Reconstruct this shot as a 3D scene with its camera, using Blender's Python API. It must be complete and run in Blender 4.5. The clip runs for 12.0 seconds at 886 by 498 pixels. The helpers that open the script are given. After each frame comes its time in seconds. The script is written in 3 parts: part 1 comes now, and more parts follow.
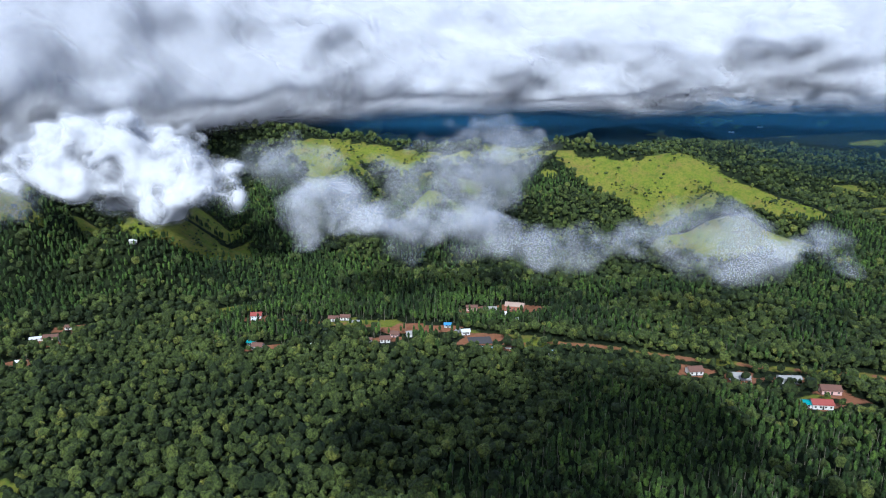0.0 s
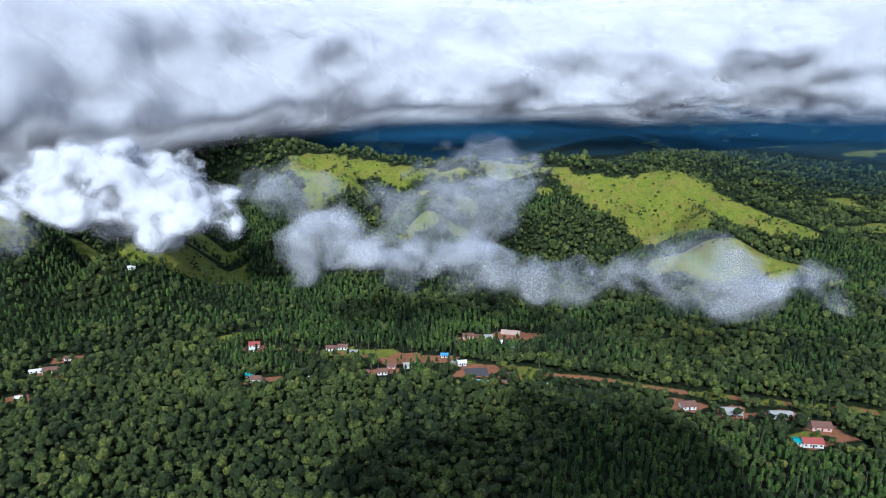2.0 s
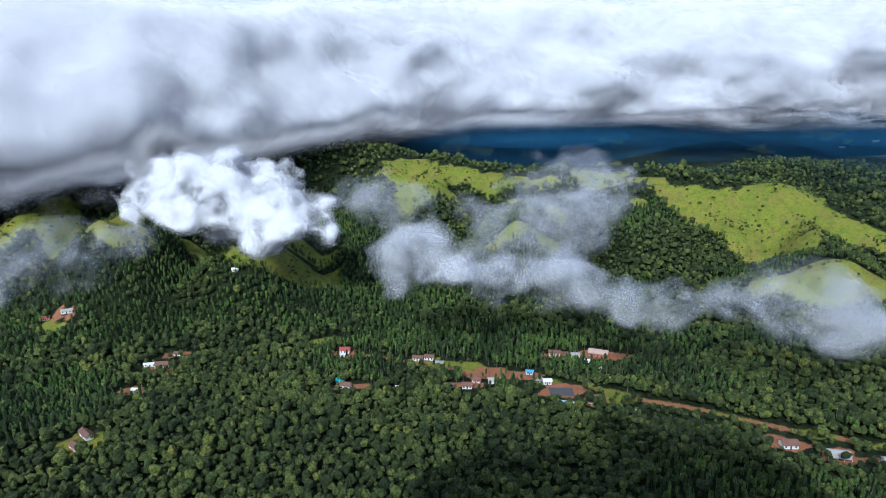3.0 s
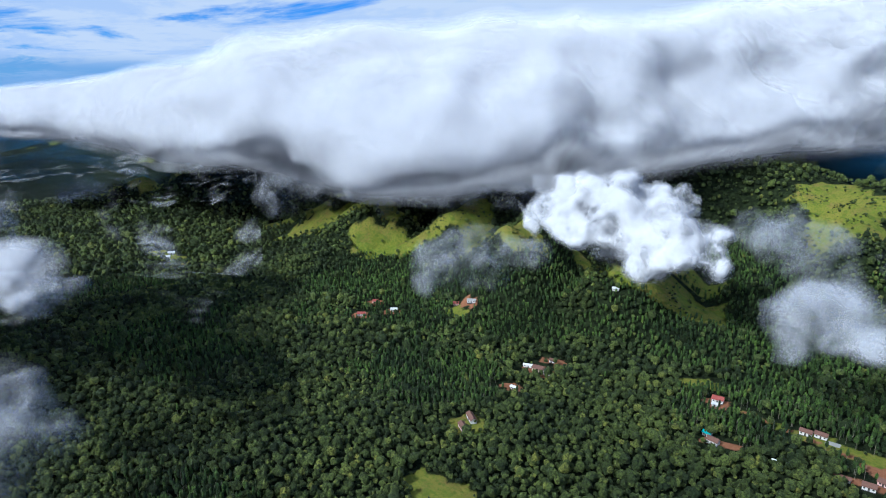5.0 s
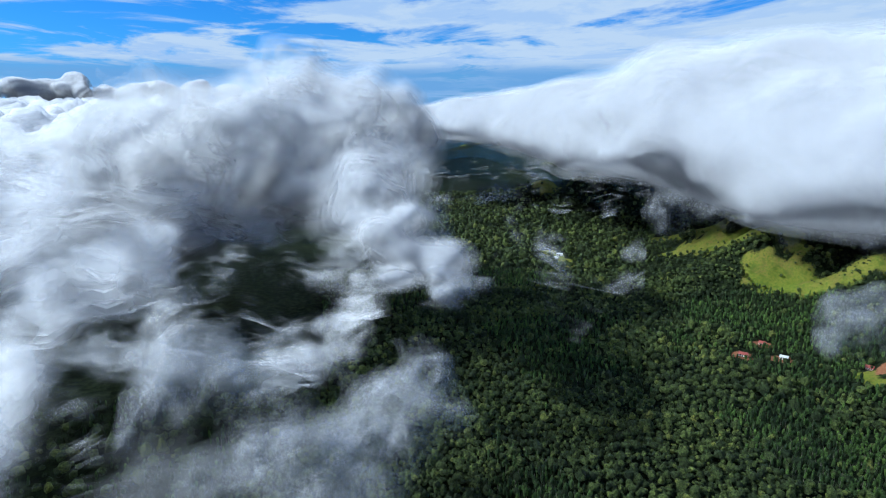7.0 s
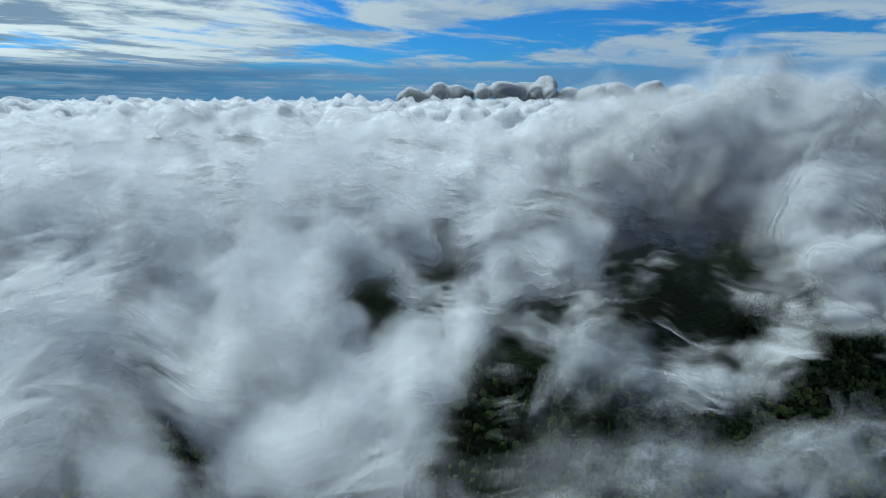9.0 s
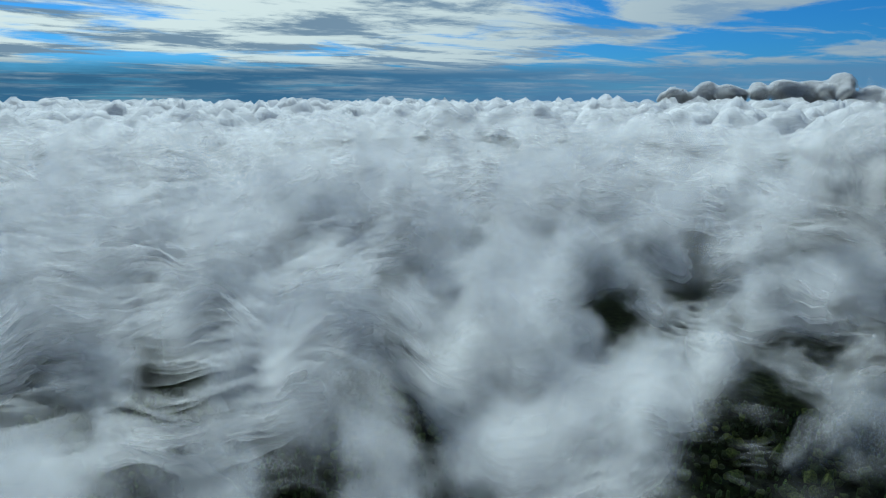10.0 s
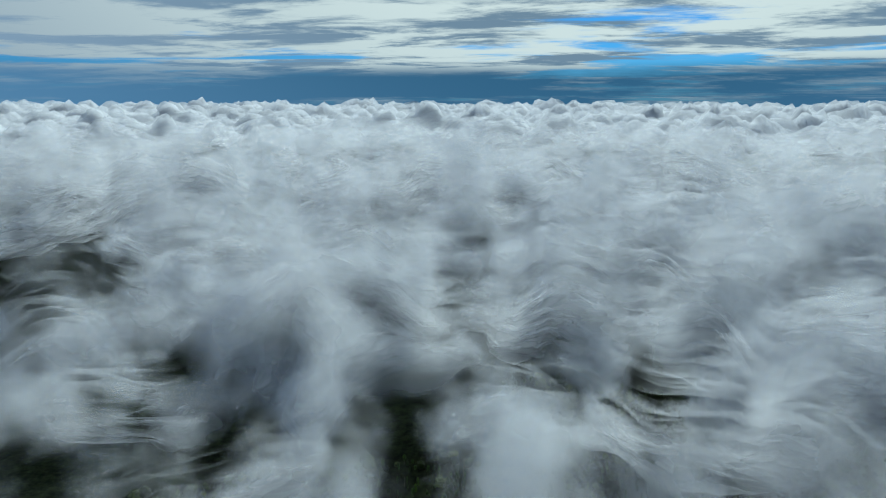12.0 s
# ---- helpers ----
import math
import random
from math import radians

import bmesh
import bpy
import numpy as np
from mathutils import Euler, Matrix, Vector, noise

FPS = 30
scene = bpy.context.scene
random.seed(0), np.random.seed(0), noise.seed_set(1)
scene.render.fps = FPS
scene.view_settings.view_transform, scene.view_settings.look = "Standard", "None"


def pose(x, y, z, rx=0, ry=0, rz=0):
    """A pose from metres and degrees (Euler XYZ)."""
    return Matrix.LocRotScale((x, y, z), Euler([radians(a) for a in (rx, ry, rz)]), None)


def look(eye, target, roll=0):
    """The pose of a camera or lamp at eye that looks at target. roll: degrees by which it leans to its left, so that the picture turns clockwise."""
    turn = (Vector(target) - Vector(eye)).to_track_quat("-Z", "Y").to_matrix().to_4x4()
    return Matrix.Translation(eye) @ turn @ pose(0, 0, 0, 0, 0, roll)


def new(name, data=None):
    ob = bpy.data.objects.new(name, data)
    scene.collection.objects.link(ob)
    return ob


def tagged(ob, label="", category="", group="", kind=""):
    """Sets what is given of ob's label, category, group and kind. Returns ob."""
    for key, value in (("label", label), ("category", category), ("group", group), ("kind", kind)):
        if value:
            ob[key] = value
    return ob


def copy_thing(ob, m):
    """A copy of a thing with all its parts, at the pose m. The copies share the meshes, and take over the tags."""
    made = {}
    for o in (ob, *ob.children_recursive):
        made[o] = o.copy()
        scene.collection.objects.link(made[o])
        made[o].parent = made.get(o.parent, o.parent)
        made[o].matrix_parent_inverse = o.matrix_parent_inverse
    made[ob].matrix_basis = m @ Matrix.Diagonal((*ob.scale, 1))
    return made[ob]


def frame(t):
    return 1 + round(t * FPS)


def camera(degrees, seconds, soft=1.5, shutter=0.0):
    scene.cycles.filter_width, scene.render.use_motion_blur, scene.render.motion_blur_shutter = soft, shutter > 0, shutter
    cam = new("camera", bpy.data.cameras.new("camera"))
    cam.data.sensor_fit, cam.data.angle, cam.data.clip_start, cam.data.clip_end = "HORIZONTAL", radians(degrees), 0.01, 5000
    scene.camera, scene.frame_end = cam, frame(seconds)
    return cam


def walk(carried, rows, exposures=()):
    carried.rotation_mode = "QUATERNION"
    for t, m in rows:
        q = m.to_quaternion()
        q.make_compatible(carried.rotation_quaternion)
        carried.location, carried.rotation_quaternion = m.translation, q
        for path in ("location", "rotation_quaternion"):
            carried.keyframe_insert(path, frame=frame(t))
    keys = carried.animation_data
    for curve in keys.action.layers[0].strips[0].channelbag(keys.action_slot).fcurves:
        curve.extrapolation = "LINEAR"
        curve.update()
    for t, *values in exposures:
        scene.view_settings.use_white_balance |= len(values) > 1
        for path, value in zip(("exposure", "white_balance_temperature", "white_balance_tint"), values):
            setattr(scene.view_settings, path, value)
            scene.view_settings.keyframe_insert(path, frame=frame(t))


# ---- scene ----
cam = camera(71, 12.0, soft=1.1)
PATH = [
    (0.0, pose(0.02, 0.00, 170.31, 76.50, 0.00, 0.22)),
    (0.5, pose(0.49, 0.07, 176.09, 76.51, 0.00, 0.19)),
    (1.0, pose(0.56, 0.20, 182.00, 76.55, 0.00, 0.09)),
    (1.5, pose(0.36, 0.30, 188.06, 76.57, 0.00, -0.03)),
    (2.0, pose(-0.09, 0.52, 194.11, 76.58, 0.00, -0.12)),
    (2.5, pose(-0.97, 0.85, 200.19, 76.56, 0.00, 2.22)),
    (3.0, pose(-2.01, 1.20, 206.30, 76.50, 0.00, 8.05)),
    (3.2, pose(-2.37, 1.32, 208.76, 76.48, 0.00, 11.55)),
    (4.8, pose(-3.96, 2.05, 228.42, 76.33, 0.00, 39.76)),
    (5.0, pose(-4.31, 1.94, 230.76, 76.32, 0.00, 43.25)),
    (5.5, pose(-5.34, 1.18, 236.31, 76.31, 0.00, 51.97)),
    (6.0, pose(-5.81, 0.09, 241.44, 76.33, 0.00, 60.71)),
    (6.5, pose(-5.42, -0.97, 245.79, 76.38, 0.00, 69.42)),
    (6.7, pose(-5.16, -1.23, 246.95, 76.43, 0.00, 72.88)),
    (8.5, pose(-2.50, -1.98, 250.96, 76.45, 0.00, 107.38)),
    (9.0, pose(-1.80, -2.00, 252.74, 76.48, 0.00, 117.19)),
    (9.5, pose(-1.15, -1.91, 254.86, 76.52, 0.00, 128.36)),
    (10.0, pose(-0.56, -1.74, 257.17, 76.49, 0.00, 139.86)),
    (10.5, pose(-0.01, -1.52, 259.56, 76.48, 0.00, 151.35)),
    (11.0, pose(0.51, -1.28, 262.01, 76.48, 0.00, 162.66)),
    (11.5, pose(1.01, -1.02, 264.48, 76.52, 0.00, 174.01)),
    (12.0, pose(1.50, -0.77, 266.96, 76.60, 0.00, 185.32)),
]
EXPOSURES = [(0.0, 0.05, 5150, 9), (5.5, 0.0, 5100, 6), (6.5, 0.0, 5050, 4), (8.5, -0.5, 5250, -4), (12.0, -0.85, 5300, -8)]
walk(cam, PATH, EXPOSURES)

# ---- sky, sun ----
SUN_AZ, SUN_EL = 170.0, 38.0  # degrees to the left of north, degrees up
scene.cycles.transparent_max_bounces = 96
sun = new("sun", bpy.data.lights.new("sun", "SUN"))
sun.data.energy, sun.data.angle, sun.data.color = 4.0, radians(0.6), (1.0, 0.94, 0.84)
sun_way = Vector((-math.sin(radians(SUN_AZ)) * math.cos(radians(SUN_EL)), math.cos(radians(SUN_AZ)) * math.cos(radians(SUN_EL)), math.sin(radians(SUN_EL))))
sun.matrix_world = look(sun_way * 3000, (0, 0, 0))


class Nodes:
    """A short way to write node trees: n.add(type, {input: value or socket}, property=value)."""

    def __init__(self, owner):
        owner.use_nodes = True
        self.tree = owner.node_tree
        self.tree.nodes.clear()

    def add(self, kind, inputs=None, **props):
        node = self.tree.nodes.new("ShaderNode" + kind)
        for key, value in props.items():
            setattr(node, key, value)
        for key, value in (inputs or {}).items():
            self.put(node.inputs[key], value)
        return node

    def put(self, socket, value):
        if isinstance(value, bpy.types.NodeSocket):
            self.tree.links.new(value, socket)
        elif isinstance(value, bpy.types.Node):
            self.tree.links.new(value.outputs[0], socket)
        else:
            if isinstance(value, tuple) and len(value) == 3 and socket.type == "RGBA":
                value = (*value, 1)
            socket.default_value = value

    def math(self, operation, a, b=0.0, clamp=False):
        return self.add("Math", {0: a, 1: b}, operation=operation, use_clamp=clamp).outputs[0]

    def noise(self, vector, scale, detail=3.0, rough=0.55, distortion=0.0):
        return self.add("TexNoise", {"Vector": vector, "Scale": scale, "Detail": detail, "Roughness": rough, "Distortion": distortion}).outputs[0]

    def span(self, value, a, b, c=0.0, d=1.0, smooth=False):
        return self.add("MapRange", {"Value": value, "From Min": a, "From Max": b, "To Min": c, "To Max": d}, interpolation_type="SMOOTHSTEP" if smooth else "LINEAR").outputs[0]

    def mix(self, factor, a, b):
        node = self.add("Mix", {0: factor}, data_type="RGBA")
        self.put(node.inputs[6], a)
        self.put(node.inputs[7], b)
        return node.outputs[2]


def build_world():
    world = bpy.data.worlds.new("sky")
    scene.world = world
    n = Nodes(world)
    sky = n.add("TexSky", sky_type="NISHITA", sun_disc=False, sun_elevation=radians(SUN_EL), sun_rotation=radians(-SUN_AZ), altitude=1000)
    way = n.add("TexCoord").outputs["Generated"]
    xyz = n.add("SeparateXYZ", {0: way})
    z = n.math("MAXIMUM", xyz.outputs[2], 0.0)
    lift = n.math("ADD", z, 0.035)
    flat = n.add("CombineXYZ", {0: n.math("DIVIDE", xyz.outputs[0], lift), 1: n.math("DIVIDE", xyz.outputs[1], lift), 2: 0.0}).outputs[0]
    # high streaky sheet: two sizes of noise on a flat layer overhead
    turned = n.add("Mapping", {"Vector": flat, "Rotation": (0, 0, radians(25)), "Scale": (0.38, 0.6, 1.0)}).outputs[0]
    a = n.noise(turned, 1.0, 8, 0.62, 0.5)
    b = n.noise(flat, 0.10, 3, 0.5)
    north = n.math("ADD", n.span(xyz.outputs[1], 0.45, 0.95, 0.0, 0.18, True), n.span(xyz.outputs[1], -0.55, -0.95, 0.0, 0.07, True))
    cover = n.span(n.math("ADD", n.math("ADD", a, north), n.math("MULTIPLY", n.math("SUBTRACT", b, 0.5), 0.7)), 0.42, 0.56, 0, 1, True)
    grey = n.span(n.noise(turned, 1.3, 7, 0.65, 0.3), 0.41, 0.55, 0.0, 1.0, True)
    grey = n.math("ADD", grey, n.math("MULTIPLY", n.span(xyz.outputs[1], 0.45, 0.95, 0.0, 0.18, True), 5.0), True)
    lit = n.add("VectorMath", {0: way, 1: tuple(sun_way)}, operation="DOT_PRODUCT").outputs["Value"]
    glow = n.span(lit, 0.45, 0.95, 0.0, 1.0, True)
    bright = n.mix(glow, (6.4, 6.8, 7.4), (14.5, 13.8, 12.4))
    shade = n.mix(glow, (5.0, 5.9, 7.4), (3.4, 4.2, 5.2))
    white = n.mix(grey, shade, bright)
    blue = n.add("VectorMath", {0: sky, 1: (0.26, 0.66, 1.25)}, operation="MULTIPLY").outputs[0]
    colour = n.mix(cover, blue, white)
    # far belt of dark blue cloud just over the horizon
    layers = n.noise(n.add("Mapping", {"Vector": way, "Scale": (3, 3, 30)}).outputs[0], 1.0, 6, 0.62)
    belt = n.math("MULTIPLY", n.span(xyz.outputs[2], 0.062, 0.035, 0, 1, True), n.span(layers, 0.30, 0.52, 0.45, 1.0))
    colour = n.mix(belt, colour, n.mix(glow, (2.2, 3.9, 6.2), (0.6, 1.7, 3.0)))
    back = n.add("Background", {"Color": colour, "Strength": 0.1})
    n.add("OutputWorld", {"Surface": back})


build_world()


# ---- numbers for the land ----
def hashed(i, j, seed):
    h = (i.astype(np.int64) * 374761393 + j.astype(np.int64) * 668265263 + seed * 1442695041) & 0x7FFFFFFF
    h = ((h ^ (h >> 13)) * 1274126177) & 0x7FFFFFFF
    return ((h ^ (h >> 16)) & 0xFFFF) / 65535.0


def value_noise(x, y, seed=0):
    i, j = np.floor(x), np.floor(y)
    u, v = x - i, y - j
    u, v = u * u * u * (u * (u * 6 - 15) + 10), v * v * v * (v * (v * 6 - 15) + 10)
    a, b = hashed(i, j, seed), hashed(i + 1, j, seed)
    c, d = hashed(i, j + 1, seed), hashed(i + 1, j + 1, seed)
    return (a * (1 - u) + b * u) * (1 - v) + (c * (1 - u) + d * u) * v


def fbm(x, y, octaves=4, seed=0, gain=0.5):
    total, amp, norm = 0.0, 1.0, 0.0
    for k in range(octaves):
        total, norm = total + amp * value_noise(x * 2.0 ** k + 17.3 * k, y * 2.0 ** k - 9.1 * k, seed + k), norm + amp
        amp *= gain
    return total / norm


def step(a, b, v):
    u = np.clip((v - a) / (b - a), 0, 1)
    return u * u * (3 - 2 * u)


# ridges: x, y, height of both ends, half width
CREST = (
    (186, 957, 96, 335, 895, 90, 95), (335, 895, 90, 402, 862, 68, 85), (402, 862, 68, 465, 755, 34, 70),
    (-290, 1113, 112, 65, 973, 92, 110), (65, 973, 92, 186, 957, 96, 100), (-290, 1113, 112, -700, 1000, 135, 140),
    (-700, 1000, 135, -1500, 950, 130, 150), (-1500, 950, 130, -3200, 1300, 150, 220),
    (130, 800, 52, 150, 960, 90, 70), (-200, 700, 40, -240, 900, 80, 45), (-130, 860, 66, -160, 1040, 98, 55),
)
SPURS = (
    (-650, 535, 10, -545, 590, 76, 38), (-525, 605, 28, -435, 565, 72, 34), (-450, 625, 28, -435, 565, 72, 30), (-850, 550, 14, -690, 575, 80, 40),
    (-757, 600, 20, -640, 590, 78, 32), (-967, 600, 15, -800, 610, 76, 40), (-1414, 534, 28, -1270, 570, 80, 50), (-1523, 465, 18, -1400, 540, 66, 45),
    (-300, 590, 55, -235, 615, 22, 40), (-54, 670, 42, -15, 735, 58, 30), (-15, 735, 58, 25, 745, 45, 30), (250, 655, 28, 317, 659, 41, 44), (317, 659, 41, 370, 645, 24, 40),
)
BACKS = (
    (-545, 590, 76, -600, 850, 125, 60), (-435, 565, 72, -480, 830, 120, 60), (-690, 575, 80, -760, 830, 120, 60), (-800, 610, 76, -900, 850, 120, 60),
    (-1270, 570, 80, -1300, 850, 120, 70), (-300, 590, 55, -330, 800, 80, 55), (-15, 735, 58, -30, 960, 88, 50), (317, 659, 40, 345, 840, 62, 50), (557, 849, 14, 700, 900, 16, 60),
)
FAR_HILLS = ((560, 1500, 70, 1500, 1750, 85, 260), (300, 2100, 100, 1700, 2600, 95, 320), (-900, 1900, 140, 300, 2100, 120, 300))
# grass on the hill backs: x, y of both ends, half width
GRASS_EAST = (
    (198, 893, 302, 861, 22), (259, 847, 306, 765, 32), (305, 851, 349, 803, 40), (383, 814, 451, 755, 17), (250, 655, 365, 648, 30), (578, 873, 680, 905, 26), (300, 880, 360, 880, 26),
    (-211, 1041, -146, 922, 40), (-139, 1004, -94, 994, 16), (-70, 973, -21, 933, 26), (-21, 940, 20, 945, 16), (-50, 690, -16, 737, 15), (-16, 737, 22, 742, 15), (80, 940, 180, 915, 12), (142, 872, 149, 862, 10),
)
GRASS_WEST = (
    (-300, 600, -235, 625, 30), (-325, 660, -250, 690, 24), (-382, 660, -358, 663, 16), (-421, 573, -417, 590, 18), (-640, 905, -600, 900, 30), (-184, 489, -168, 499, 9),
    (-650, 538, -548, 592, 24), (-560, 610, -545, 640, 26), (-525, 605, -440, 572, 22), (-450, 625, -435, 575, 20), (-850, 552, -700, 577, 24), (-757, 600, -650, 592, 19), (-967, 602, -810, 612, 24), (-1414, 538, -1290, 572, 28), (-1523, 470, -1410, 540, 26),
)
# clearings: x, y, radius along x, along y
EARTH = (
    (-24, 446, 30, 9), (25, 422, 15, 11), (60, 496, 22, 9), (22, 489, 12, 6), (159, 371, 13, 10), (186, 362, 11, 8), (214, 358, 12, 7), (231, 342, 10, 7), (213, 324, 13, 6), (237, 330, 8, 5),
    (-289, 425, 15, 8), (-289, 450, 12, 7), (-151, 470, 10, 7), (-128, 412, 15, 6), (-284, 382, 12, 6), (-492, 441, 10, 8), (-507, 407, 10, 8), (-424, 490, 12, 8), (-40, 421, 16, 5), (48, 410, 10, 6), (-529, 446, 8, 6),
)
LAWNS = ((-82, 463, 14, 5), (-55, 458, 24, 6), (-270, 309, 14, 13), (-175, 494, 14, 8), (-222, 238, 30, 16), (-916, 378, 50, 14), (105, 385, 30, 4), (60, 412, 12, 5), (73, 398, 7, 5), (214, 332, 10, 5), (-430, 474, 16, 8))
TRACK = ((-130, 470), (-81, 456), (-6, 441), (48, 427), (87, 416), (149, 395), (240, 372), (330, 350))


def along(x, y, x0, y0, x1, y1):
    ux, uy = x1 - x0, y1 - y0
    t = np.clip(((x - x0) * ux + (y - y0) * uy) / (ux * ux + uy * uy), 0, 1)
    return t, np.hypot(x - x0 - t * ux, y - y0 - t * uy)


def land(x, y):
    """Height of the ground and how much grass, bare earth lies on it."""
    r = np.hypot(x, y)
    z = 10 * (fbm(x / 260, y / 260, 3, 5) - 0.5) + 2.5 * (fbm(x / 60, y / 60, 2, 9) - 0.5)
    total = np.zeros_like(x)
    wob = 1 + 0.7 * (fbm(x / 80, y / 80, 3, 21) - 0.5)
    for x0, y0, z0, x1, y1, z1, w in (*CREST, *SPURS, *BACKS, *FAR_HILLS):
        t, d = along(x, y, x0, y0, x1, y1)
        total += ((z0 + t * (z1 - z0)) * np.exp(-(d / (w * wob)) ** 2 * 0.9)) ** 7
    hills = total ** (1 / 7)
    far = step(1500, 4300, r) * (40 + 110 * fbm(x / 800, y / 800, 4, 33)) + step(3700, 4700, r) * 60 * fbm(x / 420, y / 420, 3, 35)
    z = z * (1 - 0.4 * step(20, 60, hills)) + hills + far + 0.16 * hills * (fbm(x / 45, y / 45, 3, 41) - 0.5)
    bend = 0.55 + 0.95 * fbm(x / 22, y / 22, 3, 55)
    grass = np.zeros_like(x)
    for x0, y0, x1, y1, w in (*GRASS_EAST, *GRASS_WEST):
        grass = np.maximum(grass, step(1.25, 0.85, along(x, y, x0, y0, x1, y1)[1] / (w * bend)))
    grass = np.maximum(grass, step(0.66, 0.72, fbm(x / 110, y / 110, 4, 61)) * 0.8 * (r > 520) * (y > 660))
    bare = np.zeros_like(x)
    rough = 0.7 + 0.7 * fbm(x / 9, y / 9, 2, 71)
    for cx, cy, rx, ry in LAWNS:
        grass = np.maximum(grass, step(1.15, 0.85, np.hypot((x - cx) / rx, (y - cy) / ry) / rough))
    for cx, cy, rx, ry in EARTH:
        bare = np.maximum(bare, step(1.15, 0.85, np.hypot((x - cx) / rx, (y - cy) / ry) / rough))
    for (x0, y0), (x1, y1) in zip(TRACK, TRACK[1:]):
        d = along(x, y, x0, y0, x1, y1)[1]
        bare = np.maximum(bare, 0.75 * step(3.2, 1.6, d * rough))
        grass = np.maximum(grass, 0.7 * step(7, 4, d * rough))
    return z, grass, bare


def ground_z(x, y):
    return float(land(np.array([float(x)]), np.array([float(y)]))[0][0])


def mesh_of(name, verts, faces, smooth=True, floats=(), materials=(), ways=()):
    """A mesh from arrays; faces is an n x 3 or n x 4 array; floats, ways: (name, per-vertex values or vectors)."""
    me = bpy.data.meshes.new(name)
    k = faces.shape[1]
    me.vertices.add(len(verts)), me.loops.add(faces.size), me.polygons.add(len(faces))
    me.vertices.foreach_set("co", np.ascontiguousarray(verts, np.float32).ravel())
    me.loops.foreach_set("vertex_index", np.ascontiguousarray(faces, np.int32).ravel())
    me.polygons.foreach_set("loop_start", np.arange(0, faces.size, k, dtype=np.int32))
    me.polygons.foreach_set("use_smooth", np.full(len(faces), smooth))
    for label, values in floats:
        me.attributes.new(label, "FLOAT", "POINT").data.foreach_set("value", np.ascontiguousarray(values, np.float32))
    for label, values in ways:
        me.attributes.new(label, "FLOAT_VECTOR", "POINT").data.foreach_set("vector", np.ascontiguousarray(values, np.float32).ravel())
    me.update(calc_edges=True)
    for m in materials:
        me.materials.append(m)
    return me


# ---- materials ----
def output(n, shader):
    n.add("OutputMaterial", {"Surface": shader})


def attribute(n, name):
    return n.add("Attribute", attribute_name=name).outputs["Fac"]


def ground_material():
    m = bpy.data.materials.new("ground")
    n = Nodes(m)
    at = n.add("TexCoord").outputs["Object"]
    big, small = n.noise(at, 0.02, 5, 0.6), n.noise(at, 0.35, 4, 0.6)
    # near-black floor: the shade under the cloud sea is put into its colour
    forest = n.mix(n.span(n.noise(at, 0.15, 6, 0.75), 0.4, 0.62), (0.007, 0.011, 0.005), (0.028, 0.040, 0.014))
    lawn = n.mix(n.span(big, 0.3, 0.7), (0.16, 0.20, 0.020), (0.24, 0.21, 0.04))
    lawn = n.mix(n.span(n.noise(at, 0.045, 5, 0.65), 0.48, 0.66, 0.0, 0.75), lawn, (0.20, 0.145, 0.045))
    lawn = n.mix(n.span(n.noise(at, 0.11, 4, 0.6), 0.5, 0.68, 0.0, 0.7), lawn, (0.07, 0.12, 0.016))
    lawn = n.mix(n.span(small, 0.45, 0.75), lawn, (0.10, 0.15, 0.018))
    earth = n.mix(small, (0.20, 0.075, 0.035), (0.36, 0.17, 0.09))
    edge = n.math("MULTIPLY", n.math("SUBTRACT", small, 0.5), 0.7)
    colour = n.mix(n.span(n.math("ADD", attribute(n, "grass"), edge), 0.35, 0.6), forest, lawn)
    colour = n.mix(n.span(n.math("ADD", attribute(n, "bare"), edge), 0.4, 0.6), colour, earth)
    bump = n.add("Bump", {"Height": n.noise(at, 0.12, 8, 0.7), "Strength": 0.8, "Distance": 4.0})
    output(n, n.add("BsdfPrincipled", {"Base Color": colour, "Roughness": 0.95, "Specular IOR Level": 0.1, "Normal": bump}))
    return m


def leaf_material(name, dark, light, yellow):
    """Crowns: a tone for each tree, wide stands of lighter and darker growth, and leaf clumps with shade painted
    between them.
    """
    m = bpy.data.materials.new(name)
    n = Nodes(m)
    geo = n.add("NewGeometry")
    where, island = geo.outputs["Position"], geo.outputs["Random Per Island"]
    pick = n.math("FRACT", n.math("ADD", n.math("MULTIPLY", island, 3.7), n.add("ObjectInfo").outputs["Random"]))
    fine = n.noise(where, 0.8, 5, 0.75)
    stand = n.span(n.noise(where, 0.016, 4, 0.6, 0.5), 0.36, 0.64)
    tone = n.math("ADD", n.math("MULTIPLY", n.math("POWER", pick, 1.6), 0.75), n.math("MULTIPLY", stand, 0.5))
    colour = n.mix(n.math("SUBTRACT", tone, 0.12, True), dark, light)
    colour = n.mix(n.math("MULTIPLY", n.span(pick, 0.82, 1.0, 0.0, 0.8), n.span(stand, 0.2, 0.9)), colour, yellow)
    # near-black noise paints the shade in the gaps between leaf clumps
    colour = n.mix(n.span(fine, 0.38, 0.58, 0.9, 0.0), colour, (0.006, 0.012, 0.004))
    bump = n.add("Bump", {"Height": n.noise(where, 0.95, 4, 0.75), "Strength": 1.0, "Distance": 1.8})
    output(n, n.add("BsdfPrincipled", {"Base Color": colour, "Roughness": 0.65, "Specular IOR Level": 0.25, "Normal": bump}))
    return m


